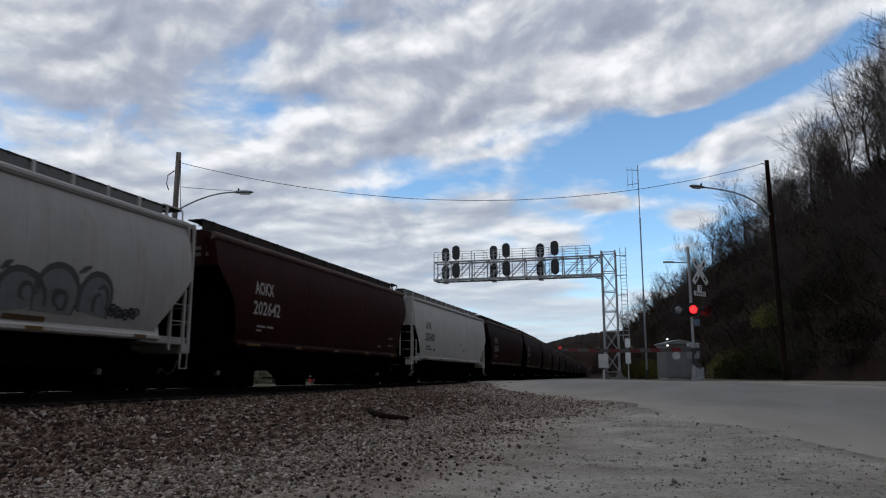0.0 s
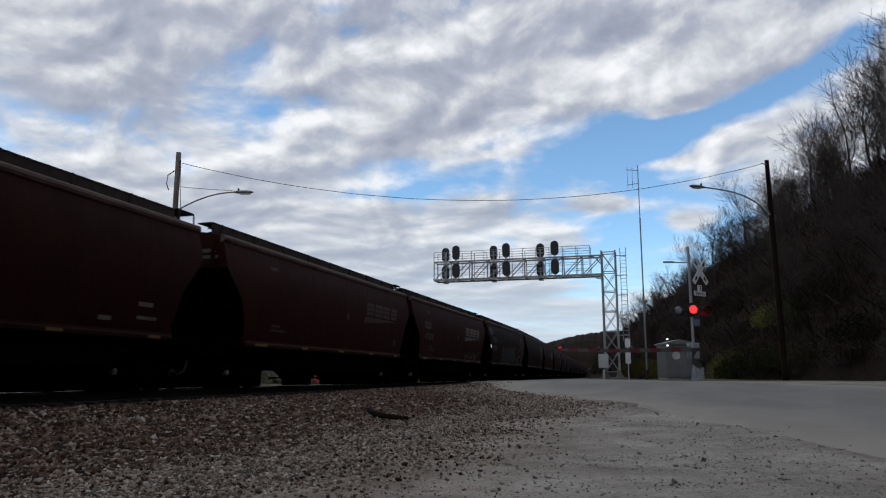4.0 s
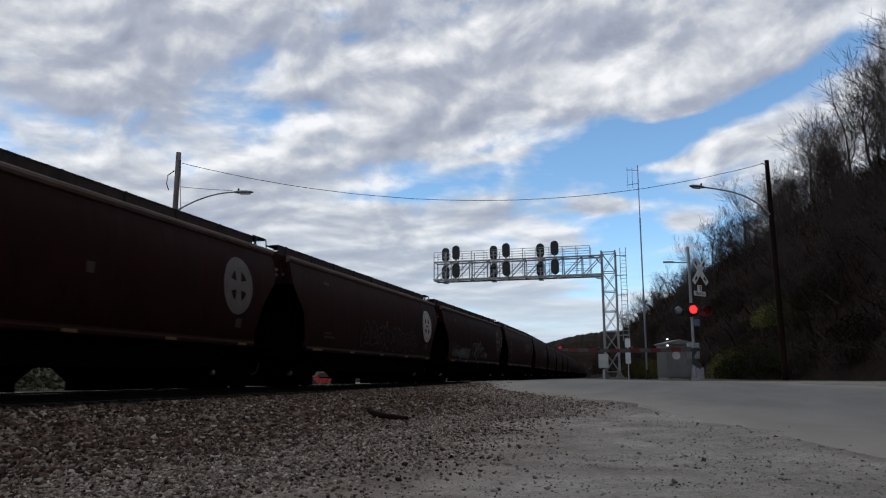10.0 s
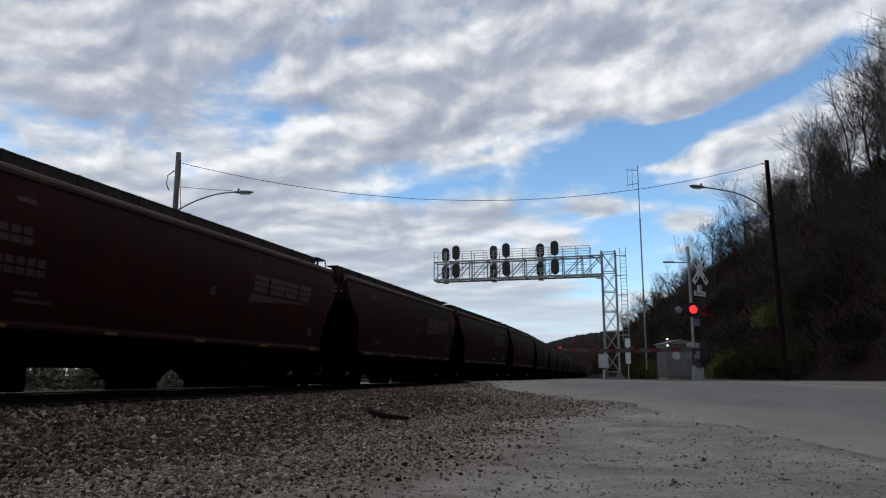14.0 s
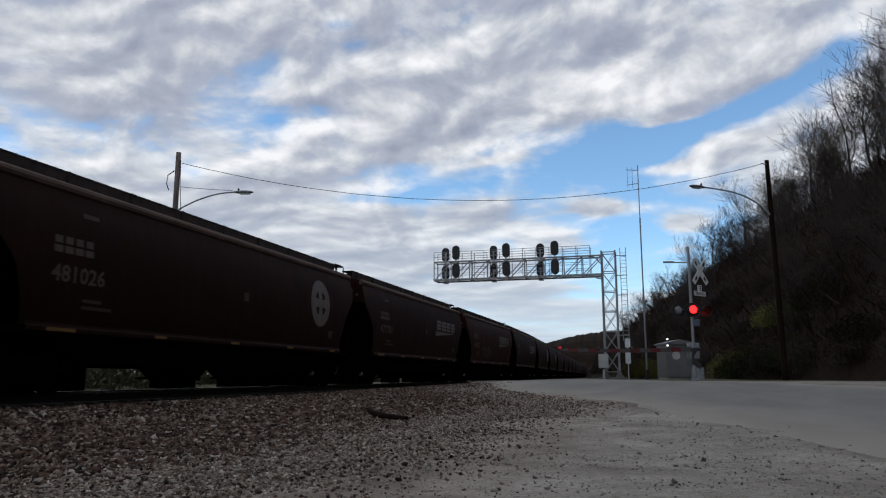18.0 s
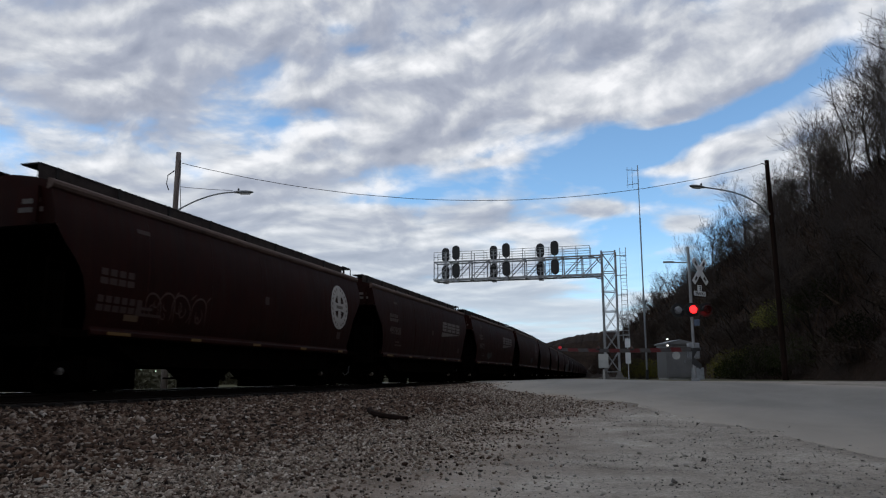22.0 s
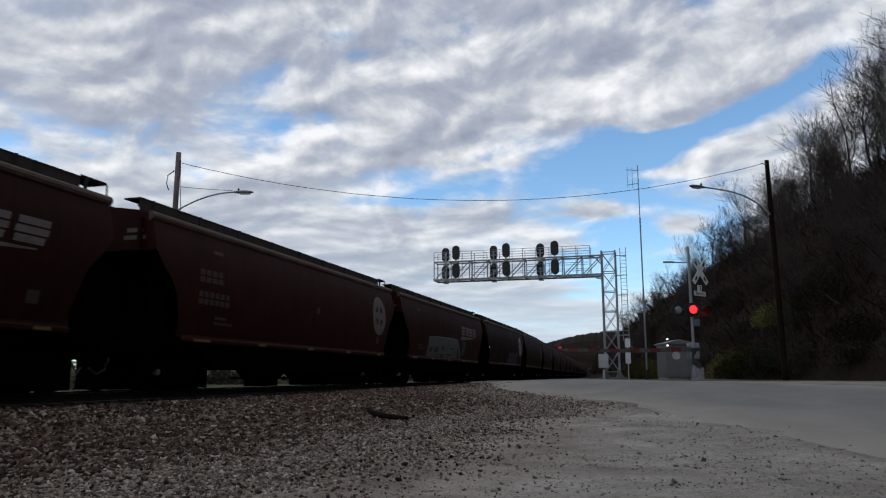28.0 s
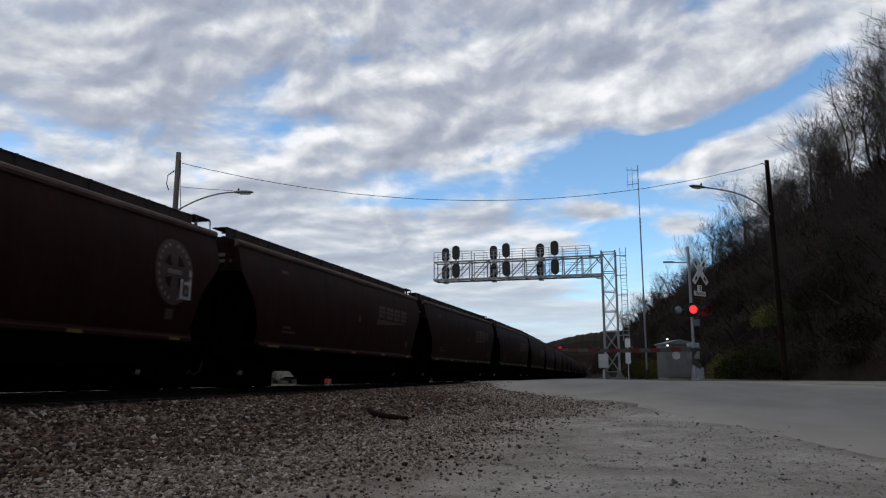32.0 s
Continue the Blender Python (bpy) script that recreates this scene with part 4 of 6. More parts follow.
def plain_materials():
    def one(name, col):
        return surf(name, tuple(c * 0.6 for c in col), col, 4, 30, 0.7, 0, 0)
    return {"grey": one("grey_spray_paint", (0.20, 0.21, 0.215)), "white": one("white_spray_paint", (0.36, 0.36, 0.36)),
            "blue": one("blue_spray_paint", (0.016, 0.021, 0.034)), "violet": one("violet_spray_paint", (0.034, 0.022, 0.060)),
            "teal": one("teal_spray_paint", (0.020, 0.040, 0.042)), "tan": one("tan_spray_paint", (0.12, 0.07, 0.035)),
            "slate": one("slate_spray_paint", (0.026, 0.027, 0.031)), "black": one("black_spray_paint", (0.012, 0.012, 0.013)),
            "dull": one("dull_grey_spray_paint", (0.085, 0.09, 0.09)), "moss": one("moss_green_spray_paint", (0.062, 0.065, 0.040)), "steel": one("pale_blue_grey_spray_paint", (0.11, 0.125, 0.14)),
            "rust": one("dull_red_spray_paint", (0.060, 0.026, 0.020))}


SPRAY = plain_materials()


def graffiti(car, seed, y0, y1, z0, z1, count, inside, edge, stroke=0.045, wild=0.25):
    """A row of swollen sprayed shapes with outlines."""
    rng = random.Random(seed)
    step = (y1 - y0) / count
    n = 22
    for k in range(count):
        cy, cz = y0 + step * (k + 0.5) + rng.uniform(-0.1, 0.1) * step, (z0 + z1) / 2 + rng.uniform(-0.06, 0.06)
        ry, rz = step * rng.uniform(0.50, 0.66), (z1 - z0) / 2 * rng.uniform(0.82, 1.05)
        ph = [rng.uniform(0, 6.28) for _ in range(3)]
        rad = [1 + wild * math.sin(2 * a + ph[0]) * 0.5 + wild * math.sin(3 * a + ph[1]) * 0.6 + wild * 0.4 * math.sin(5 * a + ph[2]) for a in (2 * math.pi * i / n for i in range(n))]

        def ring_pts(off, sub=1.0):
            return [(cy + (ry * rad[i] * sub + off) * math.cos(2 * math.pi * i / n), cz + (rz * rad[i] * sub + off) * math.sin(2 * math.pi * i / n)) for i in range(n)]
        if inside:
            bm = mesh()
            fill(bm, ring_pts(0), 1)
            on_side(bm, 0.010 + 0.001 * (k % 2))
            part("graffiti", bm, SPRAY[inside], car, inside + " sprayed graffiti fill")
        for sub in (1.0, rng.uniform(0.25, 0.45)):
            bm = mesh()
            va, vb = [bm.verts.new((0, *p)) for p in ring_pts(-stroke / 2, sub)], [bm.verts.new((0, *p)) for p in ring_pts(stroke / 2, sub)]
            for i in range(n):
                bm.faces.new((va[i], va[(i + 1) % n], vb[(i + 1) % n], vb[i]))
            on_side(bm, 0.014 + 0.001 * (k % 2))
            part("graffiti", bm, SPRAY[edge], car, edge + " sprayed graffiti outline")


def ribbon(bm, pts, width):
    """A flat stroke along points on the side, thinner at its ends."""
    last = None
    for i, (y, z) in enumerate(pts):
        (ya, za), (yb, zb) = pts[max(i - 1, 0)], pts[min(i + 1, len(pts) - 1)]
        d = math.hypot(yb - ya, zb - za) or 1.0
        w = width * (0.35 + 0.65 * min(1.0, 3.0 * min(i, len(pts) - 1 - i) / len(pts))) / 2
        ny, nz = -(zb - za) / d * w, (yb - ya) / d * w
        pair = (bm.verts.new((0, y + ny, z + nz)), bm.verts.new((0, y - ny, z - nz)))
        if last:
            bm.faces.new((last[0], pair[0], pair[1], last[1]))
        last = pair


def sprayed_letters(car, seed, y0, y1, z0, z1, count, inside, edge, stroke=0.05, tall=(0.7, 1.0), loops=2):
    """Tall rounded sprayed letters: arches with legs, inner loops and tails."""
    rng = random.Random(seed)
    step = (y1 - y0) / count
    for k in range(count):
        cy = y0 + step * (k + 0.5) + rng.uniform(-0.12, 0.12) * step
        hw, top, lean = step * rng.uniform(0.46, 0.64), z0 + (z1 - z0) * rng.uniform(*tall), rng.uniform(-0.10, 0.10)
        foot_l, foot_r = z0 + rng.uniform(-0.02, 0.18) * (z1 - z0), z0 + rng.uniform(-0.05, 0.25) * (z1 - z0)
        mid = top - min(hw, 0.6 * (top - z0))
        pts = [(cy - hw * rng.uniform(0.85, 1.15), foot_l), (cy - hw * 1.02, (foot_l + mid) / 2)]
        pts += [(cy + hw * math.cos(a) + lean * math.sin(a), mid + (top - mid) * math.sin(a)) for a in (math.pi * (1 - j / 9) for j in range(10))]
        pts += [(cy + hw * 0.98, (foot_r + mid) / 2), (cy + hw * rng.uniform(0.7, 1.2), foot_r)]
        if inside:
            bm = mesh()
            fill(bm, pts, 1)
            on_side(bm, 0.010 + 0.001 * (k % 2))
            part("graffiti", bm, SPRAY[inside], car, inside + " sprayed graffiti fill")
        bm = mesh()
        ribbon(bm, pts, stroke)
        for _ in range(loops):
            ly, lz, lr = cy + rng.uniform(-0.4, 0.4) * hw, z0 + (z1 - z0) * rng.uniform(0.15, 0.6), hw * rng.uniform(0.2, 0.5)
            a0, turn = rng.uniform(0, 6.28), rng.uniform(2.5, 5.5)
            ribbon(bm, [(ly + lr * math.cos(a0 + turn * j / 8), lz + lr * rng.uniform(0.9, 1.5) * math.sin(a0 + turn * j / 8)) for j in range(9)], stroke * 0.8)
        if rng.random() < 0.4:
            ribbon(bm, [(cy + hw * 0.9, top - 0.1), (cy + hw * 1.2, top), (cy + hw * 1.5, top + 0.08)], stroke)
        on_side(bm, 0.014 + 0.001 * (k % 2))
        part("graffiti", bm, SPRAY[edge], car, edge + " sprayed graffiti outline")


def reflectors(car, hb):
    shared = {}
    for k in range(5):
        y = -hb + 1.5 + k * (2 * hb - 3.4) / 4
        w = 0.42 if k else 0.75
        if w not in shared:
            bm = mesh()
            box(bm, 1.500, 1.506, 0, w, 1.24, 1.31)
            shared[w] = bm
        ob = part("reflector", shared[w], M_YELLOW_MARK, car, "worn yellow reflective strip on the sill", at=Matrix.Translation((0, y, 0)))
        shared[w] = ob.data


def end_stencil(car, hb, material):
    for x, z, w, h in ((0.70, 3.80, 0.46, 0.10), (0.62, 3.62, 0.62, 0.10)):
        bm = mesh()
        box(bm, x, x + w, -hb - 0.276, -hb - 0.272, z, z + h)
        part("stencil", bm, material, car, "worn stencil bar on the end panel")


# the train: near end of each car along the line at the start, mark style, paint, number, emblem
GREY, AOK, ROUND, WEDGE = "grey", "aok", "round", "wedge"
ENDS = [-0.2, 16.9, 34.0, 51.0, 68.1, 85.6, 102.2, 118.8, 137.1, 155.5, 173.3, 191.3, 209.2, 227.6, 245.6, 264.0, 281.1, 297.9, 315.4,
        333.6, 350.6, 367.9, 384.9, 402.5, 420.0, 437.5, 455.5, 472.8, 490.2, 508.4, 526.2, 544.2, 562.1, 580.1]
KINDS = [("grey", "", 0), ("aok", "202642", 0), ("grey", "202450", 0), ("aok", "202647", 0), ("aok", "202636", 0), ("wedge", "", 1), ("wedge", "477600", 1),
         ("round", "", 2), ("round", "", 2), ("wedge", "469781", 0), ("round", "", 0), ("round", "", 2), ("round", "", 0), ("wedge", "", 1), ("wedge", "", 1),
         ("wedge", "", 2), ("wedge", "", 2), ("wedge", "468427", 1), ("round", "481026", 2), ("wedge", "477781", 2), ("wedge", "469255", 1), ("wedge", "477355", 2),
         ("round", "", 0), ("wedge", "497808", 2), ("wedge", "468272", 0), ("round", "", 0), ("wedge", "", 0), ("wedge", "", 0), ("round", "", 1),
         ("wedge", "", 1), ("round", "", 2), ("round", "", 2), ("wedge", "", 2)]
_rng = random.Random(11)
while len(KINDS) < 56:
    KINDS.append((_rng.choice(("wedge", "wedge", "round")), "", _rng.choice((0, 1, 2))))
    ENDS.append(ENDS[-1] + _rng.choice((17.1, 18.0, 18.0)))

LABELS = {"grey": "light grey covered hopper car with curved sides and end ladders", "aok": "brown covered hopper car with white owner's marks and number",
          "wedge": "dirty brown covered hopper car with a slanted white emblem", "round": "dirty brown covered hopper car with a round white emblem"}
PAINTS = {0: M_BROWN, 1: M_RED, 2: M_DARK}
TEMPLATES, CARS = {}, []


def make_train():
    fresh = []
    for i, (kind, number, tone) in enumerate(KINDS):
        length = ENDS[i + 1] - ENDS[i] if i + 1 < len(ENDS) else 18.0
        L = 17.05 if length < 17.7 else 18.0
        key = (L, kind == "grey", tone)
        if key not in TEMPLATES:
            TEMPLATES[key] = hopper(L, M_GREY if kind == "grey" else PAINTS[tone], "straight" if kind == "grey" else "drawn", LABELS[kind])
            car = TEMPLATES[key]
        else:
            car = copy_thing(TEMPLATES[key], Matrix())
        car["label"] = LABELS[kind]
        s = (ENDS[i] + ENDS[i] + length) / 2
        CARS.append((car, s))
        fresh.append((i, car, kind, number, L / 2 - 0.72))
    for i, car, kind, number, hb in fresh:
        rng = random.Random(100 + i)
        far = i > 36
        reflectors(car, hb)
        if kind in ("grey", "aok"):
            m = M_BLACK_MARK if kind == "grey" else M_WHITE_MARK
            if number:
                letters("AOK" if kind == "grey" else "AOKX", -hb + 1.65, 2.76, 0.95 if kind == "grey" else 1.12, 0.40, m, car, "reporting_mark")
                letters(number, -hb + 1.6, 2.16, 1.62, 0.42, m, car, "car_number")
                bars(car, "stencil", m if kind == "aok" else SPRAY["slate"], [(-hb + 1.85, 1.86, 0.62, 0.07), (-hb + 1.85, 1.72, 0.35, 0.07), (-hb + 2.3, 1.72, 0.5, 0.07), (-hb + 3.2, 1.70, 0.35, 0.1)] if kind == "grey"
                     else [(-hb + 1.9, 1.80, 0.5, 0.06), (-hb + 2.5, 1.80, 0.4, 0.06), (-hb + 1.9, 1.68, 0.3, 0.06)])
            if kind == "aok":
                end_stencil(car, hb, M_PALE_MARK)
                bars(car, "stencil", M_PALE_MARK, [(hb - 2.4, 1.95, 0.5, 0.10), (hb - 2.4, 1.65, 0.7, 0.08), (hb - 3.6, 1.56, 0.4, 0.10)])
            else:
                bars(car, "stencil", SPRAY["slate"], [(hb - 6.2, 1.86, 0.4, 0.07), (hb - 7.0, 2.2, 0.3, 0.06)])
        else:
            strong = {9: 1, 10: 1, 11: 2, 18: 1, 21: 1, 22: 2, 24: 1, 27: 1, 28: 1, 29: 1, 30: 2, 6: 1, 19: 1, 20: 1, 23: 1, 8: 1}.get(i, 0)
            m = (M_DIM_MARK, M_PALE_MARK, M_WHITE_MARK)[strong]
            if kind == "wedge":
                wedge_emblem(car, hb, m)
            else:
                round_emblem(car, hb, m, {30: 2.2, 8: 2.6, 10: 2.2, 18: 3.0, 25: 3.0, 22: 2.1}.get(i, 1.98))
            if not far:
                mark = {18: 1.4, 17: 3.0, 22: 1.05}.get(i, 1.5)
                end_stencil(car, hb, M_PALE_MARK)
                low = 0.48 if i == 22 else 0.0
                if number or i in (13, 14, 22, 26, 28):
                    strokes(car, "reporting_mark", M_WORN_MARK if number else M_DIM_MARK, -hb + mark, 2.80 - low, 0.23, 0.34, 0.28, 4)
                if number:
                    letters(number, -hb + mark - 0.02, 2.22, 1.48, 0.35, M_WORN_MARK, car, "car_number")
                elif i in (13, 14, 22, 26, 28):
                    strokes(car, "car_number", M_DIM_MARK, -hb + mark - 0.02, 2.22 - low, 0.20, 0.34, 0.25, 6)
                bars(car, "stencil", M_DIM_MARK, [(-hb + 2.3, 1.86, 0.55, 0.07), (-hb + 2.3, 1.72, 0.9, 0.07),
                                                  (hb - 2.2, 1.72, 0.30, 0.26), (0.2, 2.5, 0.24, 0.24), (-hb + 2.2, 3.62, 0.45, 0.10)])
    return fresh


FRESH = make_train()


def spray_train():
    by = {i: (car, hb) for i, car, kind, number, hb in FRESH}
    g, w = graffiti, sprayed_letters
    c, hb = by[0]
    w(c, 1, hb - 9.3, hb - 2.9, 1.52, 2.55, 7, "grey", "dull", 0.13, (0.8, 1.0), 2)
    g(c, 2, hb - 2.9, hb - 1.9, 1.6, 1.85, 4, "grey", "slate")
    bars(c, "stain", SPRAY["tan"], [(hb - 9.0, 1.40, 2.2, 0.10), (hb - 5.5, 1.40, 1.0, 0.10)], 0.02)
    c, hb = by[6]
    w(c, 3, 2.3, 5.4, 1.36, 1.85, 8, None, "dull", 0.05, (0.4, 1.0), 2)
    c, hb = by[7]
    w(c, 4, -3.6, 2.75, 1.40, 2.78, 5, "blue", "moss", 0.07, (0.8, 1.0), 3)
    w(c, 44, 2.9, 4.6, 1.45, 1.95, 4, "blue", "slate", 0.05, (0.6, 1.0), 2)
    g(c, 5, -8.0, -7.1, 3.3, 3.8, 2, "slate", "grey", 0.04)
    bars(c, "paint_patch", SPRAY["slate"], [(-7.2, 2.8, 1.6, 0.42), (-7.1, 2.2, 1.6, 0.40), (3.87, 1.42, 0.85, 0.65), (4.65, 1.42, 0.95, 1.25), (5.62, 1.42, 0.9, 0.7)], 0.006)
    c, hb = by[9]
    g(c, 6, -hb + 2.2, -hb + 3.2, 1.7, 2.1, 2, None, "slate", 0.05)
    g(c, 7, 0.6, 1.9, 2.6, 3.1, 2, None, "slate", 0.05)
    g(c, 8, hb - 4.6, hb - 3.4, 1.7, 2.3, 2, "slate", "grey", 0.04)
    c, hb = by[11]
    g(c, 9, -2.5, 4.6, 1.6, 2.5, 8, None, "slate", 0.05, 0.35)
    c, hb = by[12]
    g(c, 10, -hb + 1.6, -hb + 4.6, 1.6, 1.9, 5, None, "grey", 0.04)
    w(c, 11, -7.3, -5.3, 1.45, 2.30, 3, None, "slate", 0.08, (0.8, 1.0), 2)
    w(c, 46, -4.9, -2.5, 1.42, 2.05, 5, "slate", "dull", 0.09, (0.92, 1.0), 2)
    w(c, 12, -1.7, 1.5, 1.55, 2.60, 4, None, "grey", 0.05, (0.65, 1.0), 3)
    w(c, 45, 1.75, 2.65, 1.52, 1.95, 4, None, "grey", 0.05, (0.7, 1.0), 1)
    w(c, 13, hb - 1.0, hb - 0.45, 2.5, 3.3, 2, None, "grey", 0.05, (0.8, 1.0), 3)
    c, hb = by[16]
    bars(c, "stencil", SPRAY["grey"], [(hb - 6.2, 1.52, 1.0, 0.12), (hb - 2.6, 1.62, 0.05, 0.36), (hb - 2.2, 1.62, 0.05, 0.36), (hb - 2.6, 1.62, 0.45, 0.05), (hb - 2.6, 1.95, 0.45, 0.05)])
    c, hb = by[20]
    w(c, 14, -3.6, -0.9, 1.60, 2.35, 5, None, "dull", 0.05, (0.75, 1.0), 1)
    c, hb = by[22]
    w(c, 15, -5.3, -2.9, 1.62, 2.36, 4, None, "rust", 0.05, (0.6, 1.0), 2)
    bars(c, "paint_patch", SPRAY["tan"], [(-5.87, 1.58, 0.48, 0.14)], 0.010)
    c, hb = by[24]
    g(c, 16, -hb + 4.2, -hb + 5.6, 1.6, 2.0, 3, "slate", "slate", 0.04)
    c, hb = by[25]
    g(c, 17, 0.6, 2.2, 1.65, 2.1, 3, "blue", "slate", 0.05)
    c, hb = by[29]
    bm = mesh()
    fill(bm, [(-4.62, 1.30), (-4.55, 1.45), (-4.25, 1.60), (-4.36, 2.40), (-2.5, 2.46), (1.40, 2.48), (2.56, 1.34)], 3)
    on_side(bm, 0.010)
    part("graffiti", bm, SPRAY["dull"], c, "grey sprayed block")
    for y0, y1, z0, z1 in ((-4.22, -3.62, 1.64, 1.90), (-3.35, -2.56, 1.62, 1.92), (-1.92, -1.38, 1.76, 2.02), (-1.95, -1.38, 1.34, 1.55), (-0.22, 0.76, 1.88, 1.97),
                           (-0.62, 0.36, 1.52, 1.61), (-2.53, -2.46, 1.31, 2.42), (-0.71, -0.65, 1.31, 2.44), (1.00, 1.06, 1.60, 2.40)):
        bm = mesh()
        fill(bm, [(y0, z0), (y1, z0), (y1 + 0.03, z1), (y0 + 0.03, z1)], 1)
        on_side(bm, 0.016)
        part("graffiti", bm, SPRAY["black"], c, "black sprayed letter counter")
    bm = mesh()
    fill(bm, [(1.40, 1.36), (2.30, 1.36), (1.50, 2.15)], 1)
    on_side(bm, 0.016)
    part("graffiti", bm, SPRAY["black"], c, "black sprayed wedge")
    bm = mesh()
    ribbon(bm, [(-4.3, 1.6), (-4.36, 2.40), (-3.4, 2.44), (-2.5, 2.47), (-1.2, 2.49), (0.2, 2.49), (1.40, 2.49), (1.8, 2.1), (2.2, 1.7), (2.56, 1.36)], 0.05)
    on_side(bm, 0.018)
    part("graffiti", bm, SPRAY["grey"], c, "pale sprayed outline")
    bars(c, "paint_patch", SPRAY["slate"], [(2.62, 1.60, 0.62, 0.45), (2.75, 2.05, 0.60, 0.40)], 0.010)
    c, hb = by[30]
    bars(c, "paint_patch", SPRAY["teal"], [(-0.1, 1.36, 4.95, 0.35), (4.3, 1.71, 0.4, 0.2)], 0.006)
    w(c, 19, 0.25, 4.5, 1.32, 2.38, 5, "violet", "steel", 0.05, (0.8, 1.0), 3)
    bars(c, "rust_streak", SPRAY["tan"], [(-3.0, 1.5, 0.10, 0.6), (-0.3, 1.5, 0.09, 0.55), (6.85, 1.45, 0.07, 0.95)], 0.010)
    c, hb = by[31]
    bars(c, "stencil", SPRAY["white"], [(hb - 1.75, 2.25, 0.10, 0.5), (hb - 1.75, 2.25, 0.42, 0.08), (hb - 1.40, 2.25, 0.10, 0.75), (hb - 1.60, 2.62, 0.25, 0.08)], 0.016)
    c, hb = by[17]
    bars(c, "stencil", SPRAY["grey"], [(hb - 4.2, 1.85, 0.04, 0.35), (hb - 3.8, 1.85, 0.04, 0.35), (hb - 4.2, 1.85, 0.4, 0.04), (hb - 4.2, 2.18, 0.4, 0.04)])


spray_train()


# ---------------------------------------------------------------- signal gantry over the track
def make_gantry():
    g = thing("signal_gantry", "galvanised steel cantilever signal gantry beside the track", "signal gantry")
    y0, y1 = 52.7, 53.7
    xl, xr, xo = -3.35, -2.40, -15.75
    zb, zt, base = 7.88, 9.28, 0.60
    for x in (xl, xr):
        for y in (y0, y1):
            bm = mesh()
            box(bm, x - 0.055, x + 0.055, y - 0.055, y + 0.055, base + 0.35, 9.62, 0.01)
            part("post", bm, M_GALV, g)
    n = 6
    zs = [base + 0.5 + (9.5 - base - 0.5) * k / n for k in range(n + 1)]
    for k in range(n + 1):
        bm = mesh()
        z = zs[k]
        for y in (y0, y1):
            box(bm, xl, xr, y - 0.03, y + 0.03, z - 0.03, z + 0.03)
        for x in (xl, xr):
            box(bm, x - 0.03, x + 0.03, y0, y1, z - 0.03, z + 0.03)
        part("strut", bm, M_GALV, g)
        if k < n:
            bm = mesh()
            for y in (y0, y1):
                tube(bm, (xl, y, z), (xr, y, zs[k + 1]), 0.024, n=5)
                tube(bm, (xr, y, z), (xl, y, zs[k + 1]), 0.024, n=5)
            for x in (xl, xr):
                tube(bm, (x, y0, z), (x, y1, zs[k + 1]), 0.02, n=5)
            part("brace", bm, M_GALV, g)
    bm = mesh()
    box(bm, xl - 0.45, xr + 0.45, y0 - 0.4, y1 + 0.4, base - 0.4, base + 0.12, 0.03)
    for x in (xl, xr):
        prism(bm, [(x - 0.28, base + 0.12), (x + 0.28, base + 0.12), (x + 0.08, base + 0.55), (x - 0.08, base + 0.55)], "y", y0 - 0.1, y0 + 0.1)
    part("footing", bm, M_FOOTING, g, "weathered concrete footing")
    for y in (y0, y1):
        for z in (zb, zt):
            bm = mesh()
            box(bm, xo, xl, y - 0.055, y + 0.055, z - 0.055, z + 0.055, 0.01)
            part("chord", bm, M_GALV, g)
    m = 9
    for k in range(m + 1):
        x = xo + (xl - xo) * k / m
        bm = mesh()
        for y in (y0, y1):
            box(bm, x - 0.03, x + 0.03, y - 0.03, y + 0.03, zb, zt)
        for z in (zb, zt):
            box(bm, x - 0.03, x + 0.03, y0, y1, z - 0.03, z + 0.03)
        part("strut", bm, M_GALV, g)
        if k < m:
            bm = mesh()
            xn = xo + (xl - xo) * (k + 1) / m
            for y in (y0, y1):
                tube(bm, (x, y, zb), (xn, y, zt), 0.035, n=5)
            part("brace", bm, M_GALV, g)
    bm = mesh()
    box(bm, xo - 0.1, xl, y0 + 0.05, y1 - 0.05, zb + 0.08, zb + 0.12)
    part("walkway", bm, M_GALV, g)
    for y in (y0 - 0.02, y1 + 0.02):
        bm = mesh()
        top = zt + 0.75
        for k in range(13):
            x = xo + (xl - 1.0 - xo + 0.2) * k / 12
            box(bm, x - 0.02, x + 0.02, y - 0.02, y + 0.02, zb + 0.1, top)
        for z in (top, zt + 0.38, zt - 0.45, zt - 0.9):
            box(bm, xo, xl - 0.8, y - 0.015, y + 0.015, z - 0.015, z + 0.015)
        part("railing", bm, M_GALV, g)
    bm = mesh()
    for x in (xr + 0.35, xr + 0.75):
        box(bm, x - 0.02, x + 0.02, y0 - 0.02, y0 + 0.03, base + 2.6, 9.75)
    for k in range(24):
        z = base + 2.8 + 0.26 * k
        tube(bm, (xr + 0.35, y0, z), (xr + 0.75, y0, z), 0.015, n=5)
    for z in (3.6, 5.0, 6.4, 7.8, 9.2):
        box(bm, xr, xr + 0.8, y0 - 0.02, y0 + 0.02, z - 0.03, z + 0.03)
    part("ladder", bm, M_GALV, g)
    bm = mesh()
    pipe(bm, [(xl - 1.0, y0, zt), (xl - 0.4, y0, zt - 0.15), (xl - 0.15, y0 - 0.1, zt - 0.5), (xl, y0 - 0.1, zt - 0.6)], 0.05)
    pipe(bm, [(xl - 0.7, y0, zb), (xl - 0.3, y0 - 0.1, zb - 0.25), (xl, y0 - 0.1, zb - 0.3)], 0.05)
    part("conduit", bm, M_LAMPHEAD, g)
